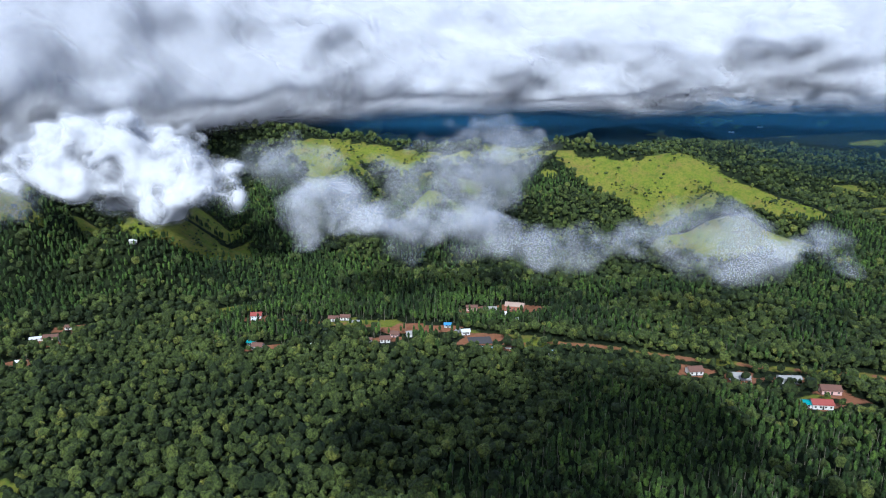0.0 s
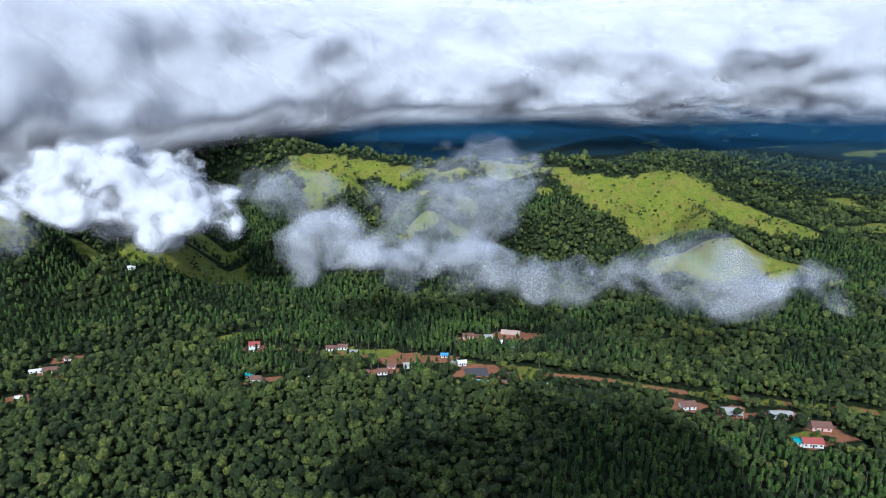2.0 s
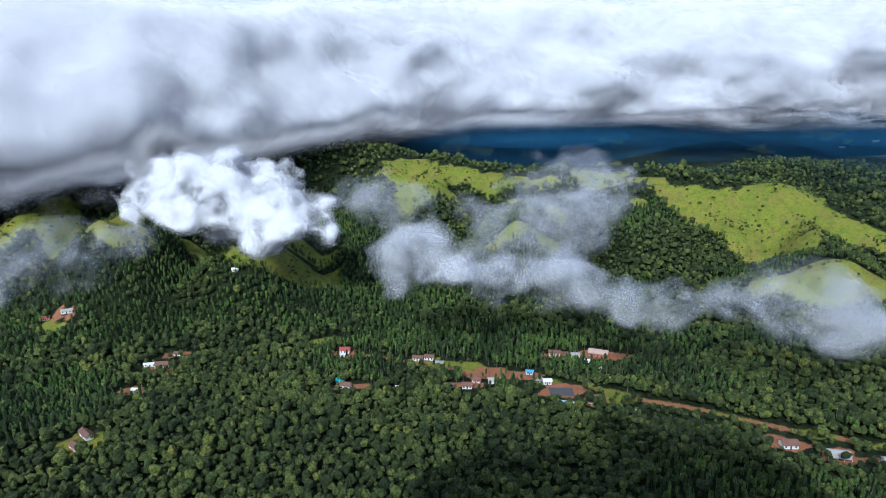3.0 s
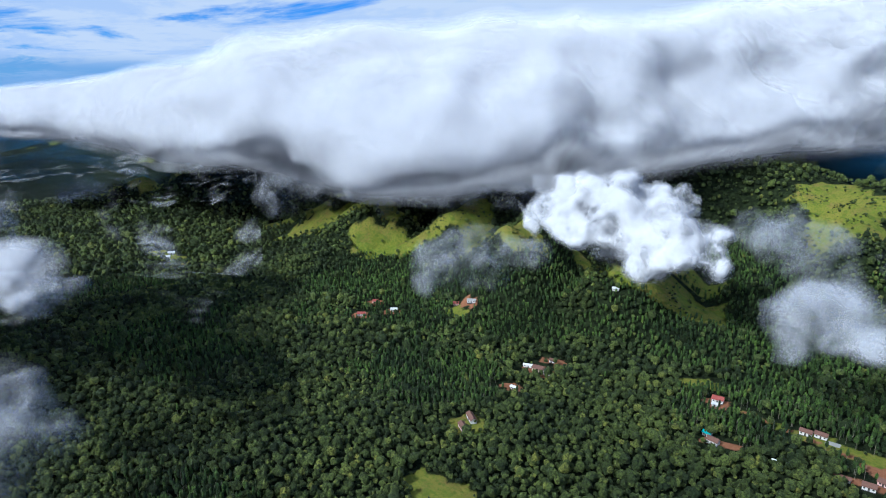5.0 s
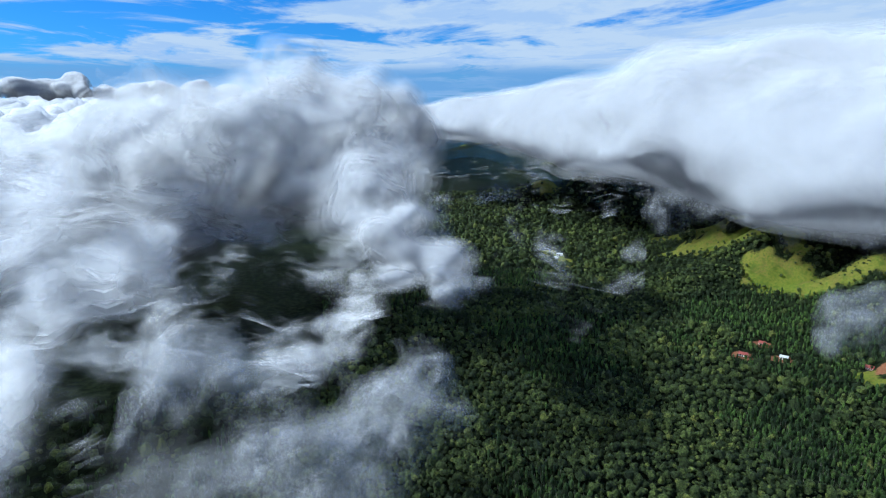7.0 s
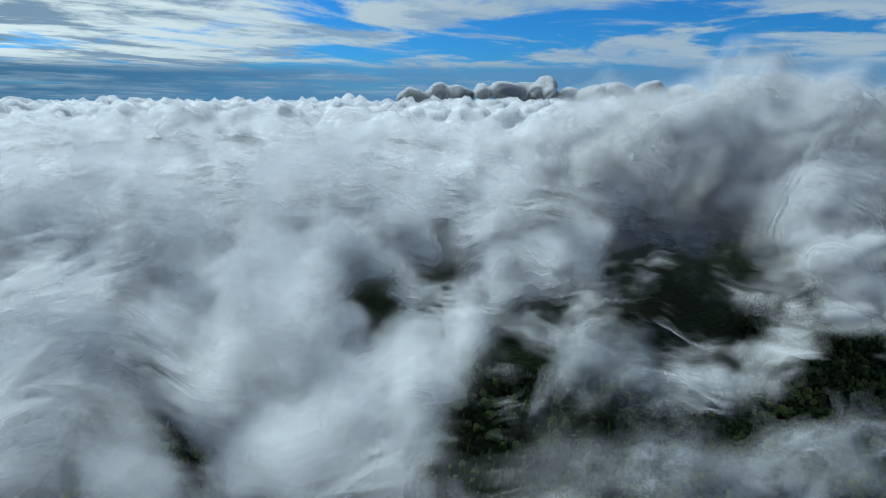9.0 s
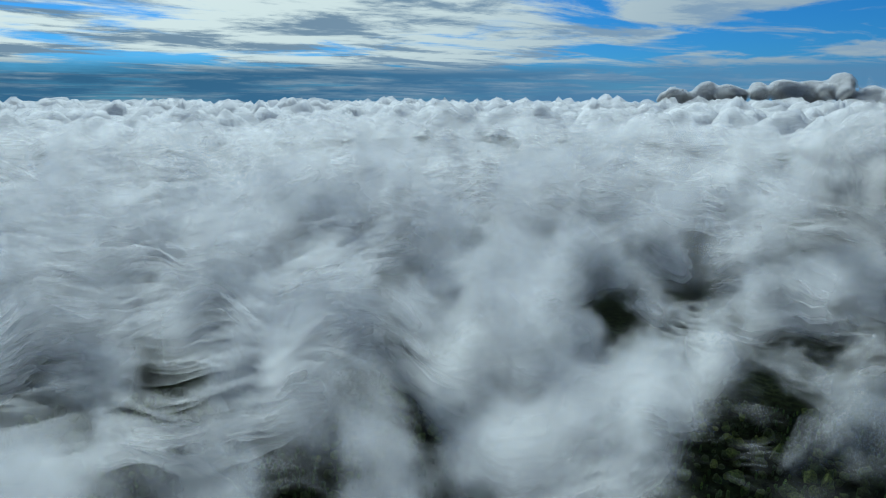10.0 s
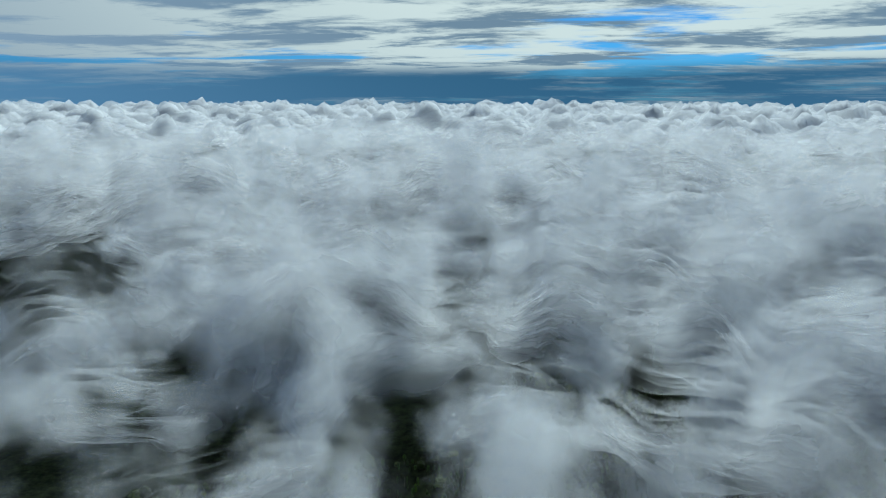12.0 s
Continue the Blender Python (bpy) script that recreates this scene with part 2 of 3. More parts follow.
def cloud_material(name, scale, bend=0.5, ragged=0.5, detail=5, colour=(0.47, 0.475, 0.495), puffs=0.0):
    """Cloud: how thick each skin is lies on its points, thinned and thickened by two sizes of noise. Light enters
    from both sides alike. bend: how far the shading leans towards the open sky; puffs: how strongly it breaks into
    heaps where the points carry a thickness too."""
    m = bpy.data.materials.new(name)
    n = Nodes(m)
    at = n.add("TexCoord").outputs["Object"]
    shred = n.noise(at, 1.0 / scale, detail, 0.58, 0.5)
    alpha = n.math("MULTIPLY", attribute(n, "veil"), n.span(shred, 0.32, 0.68, 1 - ragged, 1 + ragged, True), True)
    if puffs:
        lump = n.math("MULTIPLY", n.math("SUBTRACT", n.math("ADD", n.math("MULTIPLY", n.noise(at, 1.0 / scale, detail, 0.5, 0.0), 0.95), n.math("MULTIPLY", n.noise(at, 5.3 / scale, 1, 0.5, 0.0), 0.05)), 0.5), puffs)
        alpha = n.math("MULTIPLY", attribute(n, "veil"), n.span(n.math("ADD", attribute(n, "thick"), lump), 0.0, 1.7, 0, 1, True))
    out = n.add("Attribute", attribute_name="outwards").outputs["Vector"]
    own = n.add("VectorMath", {0: out, "Scale": 1 - bend}, operation="SCALE").outputs[0]
    lean = (Vector((0, 0, 1)) + 0.7 * sun_way).normalized() * bend
    normal = n.add("VectorMath", {0: n.add("VectorMath", {0: own, 1: tuple(lean)}, operation="ADD").outputs[0]}, operation="NORMALIZE").outputs[0]
    other = n.add("VectorMath", {0: normal, "Scale": -1.0}, operation="SCALE").outputs[0]
    body = n.add("AddShader", {0: n.add("BsdfDiffuse", {"Color": colour, "Normal": normal}), 1: n.add("BsdfTranslucent", {"Color": colour, "Normal": other})})
    output(n, n.add("MixShader", {0: alpha, 1: n.add("BsdfTransparent"), 2: body}))
    return m


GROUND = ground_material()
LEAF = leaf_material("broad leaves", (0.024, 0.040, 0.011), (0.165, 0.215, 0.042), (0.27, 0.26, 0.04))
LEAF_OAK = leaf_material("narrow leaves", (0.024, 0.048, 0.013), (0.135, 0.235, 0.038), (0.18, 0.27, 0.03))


def plain(name, colour, rough=0.8, vary=0.25, size=1.5):
    m = bpy.data.materials.new(name)
    n = Nodes(m)
    at = n.add("TexCoord").outputs["Object"]
    f = n.math("MULTIPLY", n.noise(at, size, 5, 0.65), vary * 2)
    dim = tuple(c * 0.45 for c in colour)
    c = n.mix(f, colour, dim)
    bump = n.add("Bump", {"Height": n.noise(at, size * 6, 3), "Strength": 0.3, "Distance": 0.05})
    output(n, n.add("BsdfPrincipled", {"Base Color": c, "Roughness": rough, "Normal": bump}))
    return m


BARK = plain("pale bark", (0.24, 0.22, 0.16), 0.9, 0.4)


# ---- ground ----
def build_ground():
    radii = np.concatenate([np.linspace(0.05, 190, 14), np.arange(200, 1400, 8.0), 1400 * (4880 / 1400) ** np.linspace(0, 1, 50)])
    turns = np.radians(np.arange(0, 360, 0.75))
    R, A = np.meshgrid(radii, turns, indexing="ij")
    x, y = -R * np.sin(A), R * np.cos(A)
    z, grass, bare = land(x.ravel(), y.ravel())
    nr, na = R.shape
    i, j = np.meshgrid(np.arange(nr - 1), np.arange(na), indexing="ij")
    a, b = i * na + j, i * na + (j + 1) % na
    faces = np.stack([a, a + na, b + na, b], -1).reshape(-1, 4)[:, ::-1]
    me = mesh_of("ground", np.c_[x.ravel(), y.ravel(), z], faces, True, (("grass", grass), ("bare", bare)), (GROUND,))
    tagged(new("ground", me), "hilly land of forest floor with cloud shade painted in, bright grass and red earth", "ground", kind="structure")


build_ground()


# ---- clouds ----
def ico(level):
    bm = bmesh.new()
    bmesh.ops.create_icosphere(bm, subdivisions=level, radius=1.0)
    v = np.array([p.co[:] for p in bm.verts])
    f = np.array([[p.index for p in q.verts] for q in bm.faces])
    bm.free()
    return v, f


ICO = {k: ico(k) for k in (1, 2)}
LATTICE = np.random.default_rng(77).random((64, 64, 64)).astype(np.float32)


def polar(az, d, z=0.0):
    """A place by degrees left of north and metres from the origin."""
    return -d * math.sin(radians(az)), d * math.cos(radians(az)), z


def lumpy(dirs, seed, size=1.6, octaves=4):
    x, y, z = dirs.T * size
    return 0.5 * fbm(x + 0.7 * z + 31.7 * seed, y - 0.6 * z + 11.9 * seed, octaves, 7) + 0.5 * fbm(y + 0.5 * x + 5.3 * seed, z - 0.4 * x - 3.1 * seed, octaves, 13)


def noise3(x, y, z):
    """Smooth noise in space, 0 to 1."""
    cell, part_of = [], []
    for v in (x, y, z):
        i = np.floor(v)
        u = (v - i).astype(np.float32)
        cell.append(i.astype(np.int32)), part_of.append(u * u * (3 - 2 * u))
    lo, hi = [c & 63 for c in cell], [(c + 1) & 63 for c in cell]
    u, v, w = part_of
    mixed = lambda a, b, t: a + (b - a) * t
    g = lambda a, b, c: LATTICE[a, b, c]
    low = mixed(mixed(g(lo[0], lo[1], lo[2]), g(hi[0], lo[1], lo[2]), u), mixed(g(lo[0], hi[1], lo[2]), g(hi[0], hi[1], lo[2]), u), v)
    top = mixed(mixed(g(lo[0], lo[1], hi[2]), g(hi[0], lo[1], hi[2]), u), mixed(g(lo[0], hi[1], hi[2]), g(hi[0], hi[1], hi[2]), u), v)
    return mixed(low, top, w)


def fbm3(x, y, z, octaves, gain=0.5):
    total, amp, norm = 0.0, 1.0, 0.0
    for k in range(octaves):
        s = 2.03 ** k
        total, norm = total + amp * noise3(x * s + 13.7 * k, y * s - 7.9 * k, z * s + 3.3 * k), norm + amp
        amp *= gain
    return total / norm


CORNERS = np.array([(i, j, k) for i in (0, 1) for j in (0, 1) for k in (0, 1)])
CELL_EDGES = [(a, b) for a in range(8) for b in range(a + 1, 8) if np.abs(CORNERS[a] - CORNERS[b]).sum() == 1]


def skin(D, level):
    """Smooth skin where the density D crosses level: points in grid steps, quads facing outwards."""
    inside = D > level
    n = np.array(D.shape)
    count = sum(inside[c[0]:n[0] - 1 + c[0], c[1]:n[1] - 1 + c[1], c[2]:n[2] - 1 + c[2]].astype(np.int8) for c in CORNERS)
    cells = np.argwhere((count > 0) & (count < 8))
    number = np.full(n - 1, -1, np.int64)
    number[tuple(cells.T)] = np.arange(len(cells))
    values = np.stack([D[tuple((cells + c).T)] for c in CORNERS], -1)
    total, hits = np.zeros((len(cells), 3)), np.zeros(len(cells))
    for a, b in CELL_EDGES:
        va, vb = values[:, a], values[:, b]
        cross = (va > level) != (vb > level)
        t = np.where(cross, (level - va) / np.where(cross, vb - va, 1), 0)
        total += cross[:, None] * (CORNERS[a] + t[:, None] * (CORNERS[b] - CORNERS[a]))
        hits += cross
    points = cells + total / hits[:, None]
    quads = []
    for axis in range(3):
        p, q = [(1, 2), (2, 0), (0, 1)][axis]
        head, end = [slice(None)] * 3, [slice(None)] * 3
        head[axis], end[axis] = slice(0, -1), slice(1, None)
        a, b = inside[tuple(head)], inside[tuple(end)]
        at = np.argwhere(a != b)
        at = at[(at[:, p] > 0) & (at[:, q] > 0) & (at[:, p] < n[p] - 1) & (at[:, q] < n[q] - 1)]
        out = a[tuple(at.T)]
        ep, eq = np.eye(3, dtype=int)[p], np.eye(3, dtype=int)[q]
        f = np.stack([number[tuple((at - d).T)] for d in (ep + eq, eq, 0 * ep, ep)], -1)
        quads.append(np.where(out[:, None], f, f[:, ::-1]))
    return points, np.concatenate(quads)


def shells(D, layers, place, flip=False):
    """Nested soft skins of one cloud: layers of (level, veil); place turns grid steps into metres."""
    verts, faces, veil, base = [], [], [], 0
    for level, v in layers:
        p, f = skin(D, level)
        verts.append(place(p)), faces.append(f + base), veil.append(np.full(len(p), v))
        base += len(p)
    f = np.concatenate(faces)
    return np.concatenate(verts), f[:, ::-1] if flip else f, np.concatenate(veil)


def cloud_mesh(name, v, f, veil, material, label):
    me = mesh_of(name, v, f, True, (("veil", veil),), (material,))
    out = np.zeros(len(v) * 3, np.float32)
    me.vertex_normals.foreach_get("vector", out)
    me.attributes.new("outwards", "FLOAT_VECTOR", "POINT").data.foreach_set("vector", out)
    print(name, len(f))
    return tagged(new(name, me), label, "cloud", kind="stuff")


def layers_of(count, low, high, thin, dense):
    """Levels from the rim inwards, each with more veil."""
    return [(low + (high - low) * k / (count - 1), thin * (dense / thin) ** (k / (count - 1))) for k in range(count)]


BANK = cloud_material("bank cloud", 120, 0.86, 0.4, 4)
PUFF = cloud_material("ragged cloud", 34, 0.6, 0.8, 4)
# mist colour is lowered in place of the shade from other clouds
WISP = cloud_material("thin mist", 46, 0.5, 0.8, 3, (0.36, 0.37, 0.40))
TOWER = cloud_material("cloud tower", 50, 0.9, 0.6, 4)
SEA = cloud_material("cloud sea", 60, 0.5, 0.8, 3, puffs=6.5)
FAR_SEA = cloud_material("far cloud sea", 160, 0.15, 0.3)
# dark blue skin colour stands in for the airlight before the far hills
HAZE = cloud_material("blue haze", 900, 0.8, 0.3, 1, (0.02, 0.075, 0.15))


def heap(name, lumps, material, label, seed, cell=5.5, tear=1.2, size=32.0, layers=(7, 0.10, 0.75, 0.03, 0.55)):
    """A cloud of overlapping lumps (x, y, z, rx, ry, rz), torn by noise."""
    L = np.array(lumps, float)[:, :6]
    low, high = (L[:, :3] - L[:, 3:6] * 1.35).min(0), (L[:, :3] + L[:, 3:6] * 1.35).max(0)
    axes = [np.arange(a, b + cell, cell) for a, b in zip(low, high)]
    X, Y, Z = np.meshgrid(*axes, indexing="ij")
    wx, wz = fbm3(X / size + seed, Y / size, Z / size, 2) - 0.5, fbm3(X / size, Y / size + 5.1 * seed, Z / size + 9, 2) - 0.5
    D = np.full_like(X, -1.0)
    for x, y, z, a, b, c in L:
        q = ((X + wx * a * 1.6 - x) / a) ** 2 + ((Y - wx * a * 1.2 - y) / b) ** 2 + ((Z + wz * c * 1.6 - z) / c) ** 2
        D = np.maximum(D, 1.22 - q)
    D = D - tear * 2 * (0.62 - fbm3(X / size * 1.4 + seed * 3, Y / size * 1.4, Z / size * 1.4, 3, 0.55))
    for s in (0, -1):
        D[s], D[:, s], D[:, :, s] = -1, -1, -1
    v, f, veil = shells(D, layers_of(*layers), lambda p: low + p * cell)
    return cloud_mesh(name, v, f, veil, material, label)


# the long bank: degrees left of north, distance of its middle, half depth, foot, top
BANK_LINE = ((-60, 2500, 500, 150, 560), (-35, 2400, 480, 118, 540), (-10, 2300, 480, 135, 520), (5, 2000, 450, 125, 500), (18, 1600, 400, 115, 430), (27, 1200, 300, 108, 350), (34, 1020, 230, 96, 335), (42, 1010, 220, 98, 345), (52, 1040, 230, 96, 315), (60, 1130, 240, 104, 320), (67, 1250, 240, 105, 285), (74, 1500, 240, 135, 255), (82, 1650, 200, 160, 225))


def build_bank():
    rows = np.array(BANK_LINE, float)
    az, r, z = np.arange(-58, 84, 0.9), 480 * (3100 / 480) ** np.linspace(0, 1, 72), np.arange(40, 600, 13.0)
    A, R, Z = np.meshgrid(az, r, z, indexing="ij")
    X, Y = -R * np.sin(np.radians(A)), R * np.cos(np.radians(A))
    mid, deep, foot, top = (np.interp(A, rows[:, 0], rows[:, k]) for k in range(1, 5))
    soft = np.clip(mid / 1000, 0.8, 2.0)
    big = fbm3(X / (210 * soft), Y / (210 * soft), Z / (150 * soft), 2) - 0.5
    fine = fbm3(X / 110 + 7, Y / 110, Z / 85, 3, 0.55) - 0.5
    half = (top - foot) / 2
    up = (Z - foot - half + big * half * 0.9) / half
    q = np.sqrt(np.abs(up) ** 2.6 + np.abs((R - mid - 0.9 * (Z - foot - half)) / deep) ** 2.6)
    D = (1 - q) * 1.3 + big * 0.75 + fine * 0.95 + 0.14 - 1.1 * np.clip((foot + 20 - Z + 150 * fine + 110 * big) / 120, 0, 2)
    D[0], D[-1], D[:, 0], D[:, -1], D[:, :, 0], D[:, :, -1] = -2, -2, -2, -2, -2, -2

    def place(p):
        a, d = np.radians(np.interp(p[:, 0], np.arange(len(az)), az)), np.interp(p[:, 1], np.arange(len(r)), r)
        return np.c_[-d * np.sin(a), d * np.cos(a), np.interp(p[:, 2], np.arange(len(z)), z)]

    v, f, veil = shells(D, layers_of(7, -0.15, 0.3, 0.05, 0.9), place, True)
    cloud_mesh("cloud", v, f, veil, BANK, "long white cloud bank resting on green hill crests")


build_bank()


def tail(points, count, seed, spread=0.5):
    """Lumps strung along a line of (az, d, z, r)."""
    rng = random.Random(seed)
    out = []
    for k in range(count):
        u = (k + rng.random()) / count * (len(points) - 1)
        i = min(int(u), len(points) - 2)
        u -= i
        az, d, z, r = (a + u * (b - a) for a, b in zip(points[i], points[i + 1]))
        x, y, z = polar(az, d, z)
        g = rng.uniform(0.6, 1.1)
        out.append((x + rng.gauss(0, spread) * r, y + rng.gauss(0, spread) * r, z + rng.gauss(0, spread * 0.6) * r, r * g * 1.2, r * g * 1.2, r * g * 0.85))
    return out


THICK, THIN, FAINT = (7, 0.04, 0.6, 0.045, 0.7), (6, 0.04, 0.65, 0.02, 0.10), (5, 0.04, 0.6, 0.012, 0.04)
heap("cloud", tail(((32, 690, 128, 36), (28, 660, 118, 42), (25, 640, 106, 38), (21, 620, 94, 28), (19, 610, 88, 18)), 20, 1), PUFF, "bright ragged cloud drifting over the valley side", 3, layers=THICK)
heap("cloud", tail(((12, 450, 98, 20), (9.5, 435, 92, 26), (8, 430, 88, 20)), 6, 2, 0.35), WISP, "small round puff of thin cloud over the forest", 4, 4.5, 0.6, layers=(7, 0.04, 0.7, 0.025, 0.2))
heap("cloud", tail(((2, 470, 66, 20), (-2, 465, 78, 26), (-4, 465, 72, 22), (-9, 455, 68, 20), (-14, 440, 66, 12), (-18, 445, 76, 24), (-23, 445, 80, 28), (-29, 455, 76, 24), (-38, 470, 74, 22)), 30, 3, 0.4), WISP, "torn string of thin mist above the village", 5, 4.5, layers=THIN)
heap("cloud", tail(((5, 540, 60, 18), (3, 520, 54, 20)), 5, 6), WISP, "faint rag of mist low over the trees", 6, layers=FAINT)
heap("cloud", tail(((-2, 560, 108, 36), (-3, 550, 92, 34), (-2, 540, 76, 30)), 8, 17), WISP, "faint upright veil of mist over the wooded slope", 16, layers=FAINT)
heap("cloud", tail(((-4, 700, 118, 38), (-6, 690, 108, 38), (-1, 700, 118, 34)), 10, 5), WISP, "faint rag of mist before the grassy ridge", 7, layers=FAINT)
heap("cloud", tail(((14, 620, 108, 30), (12, 600, 96, 28), (17, 640, 116, 32)), 10, 7), WISP, "thin grey mist beside the ragged cloud", 8, layers=FAINT)
heap("cloud", tail(((37, 560, 92, 26), (40, 560, 84, 30), (44, 580, 80, 26)), 9, 19), WISP, "thin mist over the dark wooded slope", 18, layers=FAINT)
heap("cloud", tail(((103, 760, 170, 80), (96, 760, 186, 86), (91, 740, 200, 84), (87, 670, 178, 66), (84.5, 570, 158, 46), (83, 490, 146, 30), (81, 440, 140, 20)), 34, 8, 0.4), TOWER, "tall white cloud tower at the edge of the cloud sea", 9, 7.0, 0.65, 75.0, (8, 0.0, 0.85, 0.03, 0.6))
heap("cloud", tail(((82, 300, 88, 20), (86, 270, 92, 30), (91, 250, 100, 38), (97, 260, 108, 40)), 14, 9), WISP, "grey torn cloud over the shaded forest", 10, 5.0, layers=(6, 0.04, 0.7, 0.012, 0.06))
heap("cloud", tail(((78, 430, 118, 14), (76, 425, 116, 14)), 4, 21), WISP, "tiny rag of cloud adrift over dark forest", 20, 3.0, 0.7, 20.0, THIN)
heap("cloud", tail(((36, 800, 108, 30), (43, 830, 106, 32), (50, 860, 108, 34), (58, 940, 106, 36)), 16, 16), WISP, "torn lower fringe of mist over the grassy spurs", 17, 7.5, layers=FAINT)
# never in view: added overhead to cast shade on the near valley floor
heap("cloud", tail(((150, 120, 335, 36), (178, 140, 340, 42), (205, 120, 335, 38)), 12, 14), PUFF, "grey cloud out of view, added to shade the valley floor", 15, 7.0, layers=THICK)
heap("cloud", tail(((90, 4550, 290, 70), (100, 4550, 300, 80), (110, 4550, 300, 80), (122, 4550, 280, 60)), 46, 10, 0.5), BANK, "distant row of small heaped clouds", 11, 22.0, 0.4, 160.0, (3, 0.1, 0.4, 0.4, 0.9))


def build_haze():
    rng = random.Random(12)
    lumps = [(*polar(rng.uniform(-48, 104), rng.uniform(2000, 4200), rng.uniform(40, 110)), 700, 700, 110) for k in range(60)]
    heap("haze", lumps, HAZE, "dark blue shells standing in for haze over the far hills", 13, 110.0, 0.3, 1500.0, (4, 0.1, 0.8, 0.05, 0.22))


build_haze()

# gaps in the cloud sea: x, y of both ends, half width
GAPS = (
    (-178, -235, -148, -132, 13), (-262, -352, -238, -318, 11), (-390, -280, -365, -231, 16), (-440, -225, -400, -215, 16), (-390, -100, -500, -35, 52), (-300, -95, -245, -50, 32), (-250, -26, -195, -8, 36),
    (-165, -74, -115, -62, 14), (-70, -135, -60, -120, 10), (-95, -205, -85, -190, 9), (21, -540, 24, -500, 22), (2, -385, -10, -360, 15), (-100, -372, -86, -310, 13), (62, -268, 40, -215, 13), (35, -215, 8, -160, 14),
    (440, -520, 335, -395, 42), (-225, -720, -215, -690, 24), (130, -285, 150, -268, 11), (118, -160, 130, -148, 12), (-330, 30, -190, 22, 30), (30, -300, 62, -292, 9), (-40, -330, -30, -318, 9), (-620, -250, -580, -240, 20), (-300, -420, -270, -400, 12),
)


def sea_cover(x, y):
    """How much of the cloud sea there is: its western rim and the gaps in it."""
    r, az = np.hypot(x, y), np.degrees(np.arctan2(-x, y)) % 360
    wave = 34 * (fbm(x / 150, y / 150, 4, 101) - 0.5)
    shift = 16 * step(800, 1500, r)
    cover = step(76 + shift, 96 + shift, az + wave) * step(268, 246, az + wave)
    wx, wy = x + 46 * (fbm(x / 34, y / 34, 3, 141) - 0.5), y + 46 * (fbm(x / 34, y / 34, 3, 143) - 0.5)
    hole = np.zeros_like(x)
    for x0, y0, x1, y1, w in GAPS:
        hole = np.maximum(hole, step(2.7, 0.3, along(wx, wy, x0, y0, x1, y1)[1] / w))
    return cover, hole


def far_top(x, y):
    wx, wy = x + 30 * fbm(x / 50, y / 50, 2, 141), y + 30 * fbm(x / 50, y / 50, 2, 143)
    billow = lambda s, k: np.abs(2 * fbm(wx / s, wy / s, 2, k) - 1)
    return 152 + 60 * (fbm(x / 230, y / 230, 3, 81) - 0.4) + 80 * billow(130, 91) + 34 * billow(52, 95) + 32 * step(1800, 4600, np.hypot(x, y))


SHEETS = 26


def build_sea():
    """The cloud sea: soft torn layers one over the other close by, and billowing sheets from there to the horizon."""
    R, A = np.meshgrid(62 * (1700 / 62) ** np.linspace(0, 1, 84), np.radians(np.arange(60, 254, 1.5)), indexing="ij")
    x, y, r = (-R * np.sin(A)).ravel(), (R * np.cos(A)).ravel(), R.ravel()
    cover, hole = sea_cover(x, y)
    height = lambda x, y, r: 136 + 34 * step(250, 750, r) + 60 * (fbm(x / 190, y / 190, 3, 81) - 0.45) + 46 * (fbm(x / 62, y / 62, 2, 83) - 0.5) - 14 * step(900, 1600, r) - 14 * step(200, 80, r)
    mid = height(x, y, r)
    side = np.stack([(mid - height(x + 6, y, r)) / 3.0, (mid - height(x, y + 6, r)) / 3.0, np.ones_like(x)], -1)
    side /= np.linalg.norm(side, axis=1, keepdims=True)
    nr, na = R.shape
    i, j = np.meshgrid(np.arange(nr - 1), np.arange(na - 1), indexing="ij")
    a = (i * na + j).ravel()
    quads = np.stack([a, a + na, a + na + 1, a + 1], -1)
    close = 0.35 * step(420, 130, r) + 0.5 * step(196, 216, np.degrees(A.ravel())) * step(700, 400, r)
    verts, faces, thick, veil = [], [], [], []
    for k in range(SHEETS):
        u = k / (SHEETS - 1)
        wobble = 22 * (fbm(x / 48 + 7.3 * k, y / 48 - 3.1 * k, 2, 200 + k) - 0.5)
        verts.append(np.c_[x, y, mid + wobble + 84 * (u - 0.5) * (1 + 0.5 * step(300, 1000, r))]), faces.append(quads + k * len(x))
        thick.append(1.25 - 1.6 * u - 1.45 * hole - 1.8 * (1 - cover) - close)
        veil.append((0.42 - 0.22 * u) * (0.55 + 0.45 * step(150, 420, r)) * step(62, 130, r) * step(1700, 1450, r))
    cat = np.concatenate
    me = mesh_of("cloud_sea", cat(verts), cat(faces), True, (("veil", cat(veil)), ("thick", cat(thick))), (SEA,), (("outwards", np.tile(side, (SHEETS, 1))),))
    tagged(new("cloud_sea", me), "wide grey-white sea of billowing cloud with dark gaps", "cloud", kind="stuff")
    verts, faces, veils, base = [], [], [], 0
    R, A = np.meshgrid(1350 * (4860 / 1350) ** np.linspace(0, 1, 120), np.radians(np.arange(58, 252, 0.36)), indexing="ij")
    x, y = (-R * np.sin(A)).ravel(), (R * np.cos(A)).ravel()
    cover, top = sea_cover(x, y)[0], far_top(x, y)
    nr, na = R.shape
    i, j = np.meshgrid(np.arange(nr - 1), np.arange(na - 1), indexing="ij")
    a = i * na + j
    quads = np.stack([a, a + na, a + na + 1, a + 1], -1).reshape(-1, 4)
    rim = step(1350, 1750, R.ravel())
    for drop, v in ((0, 0.5), (14, 0.95)):
        verts.append(np.c_[x, y, top - drop]), faces.append(quads + base), veils.append(v * step(0.25, 0.8, cover) * rim)
        base += len(x)
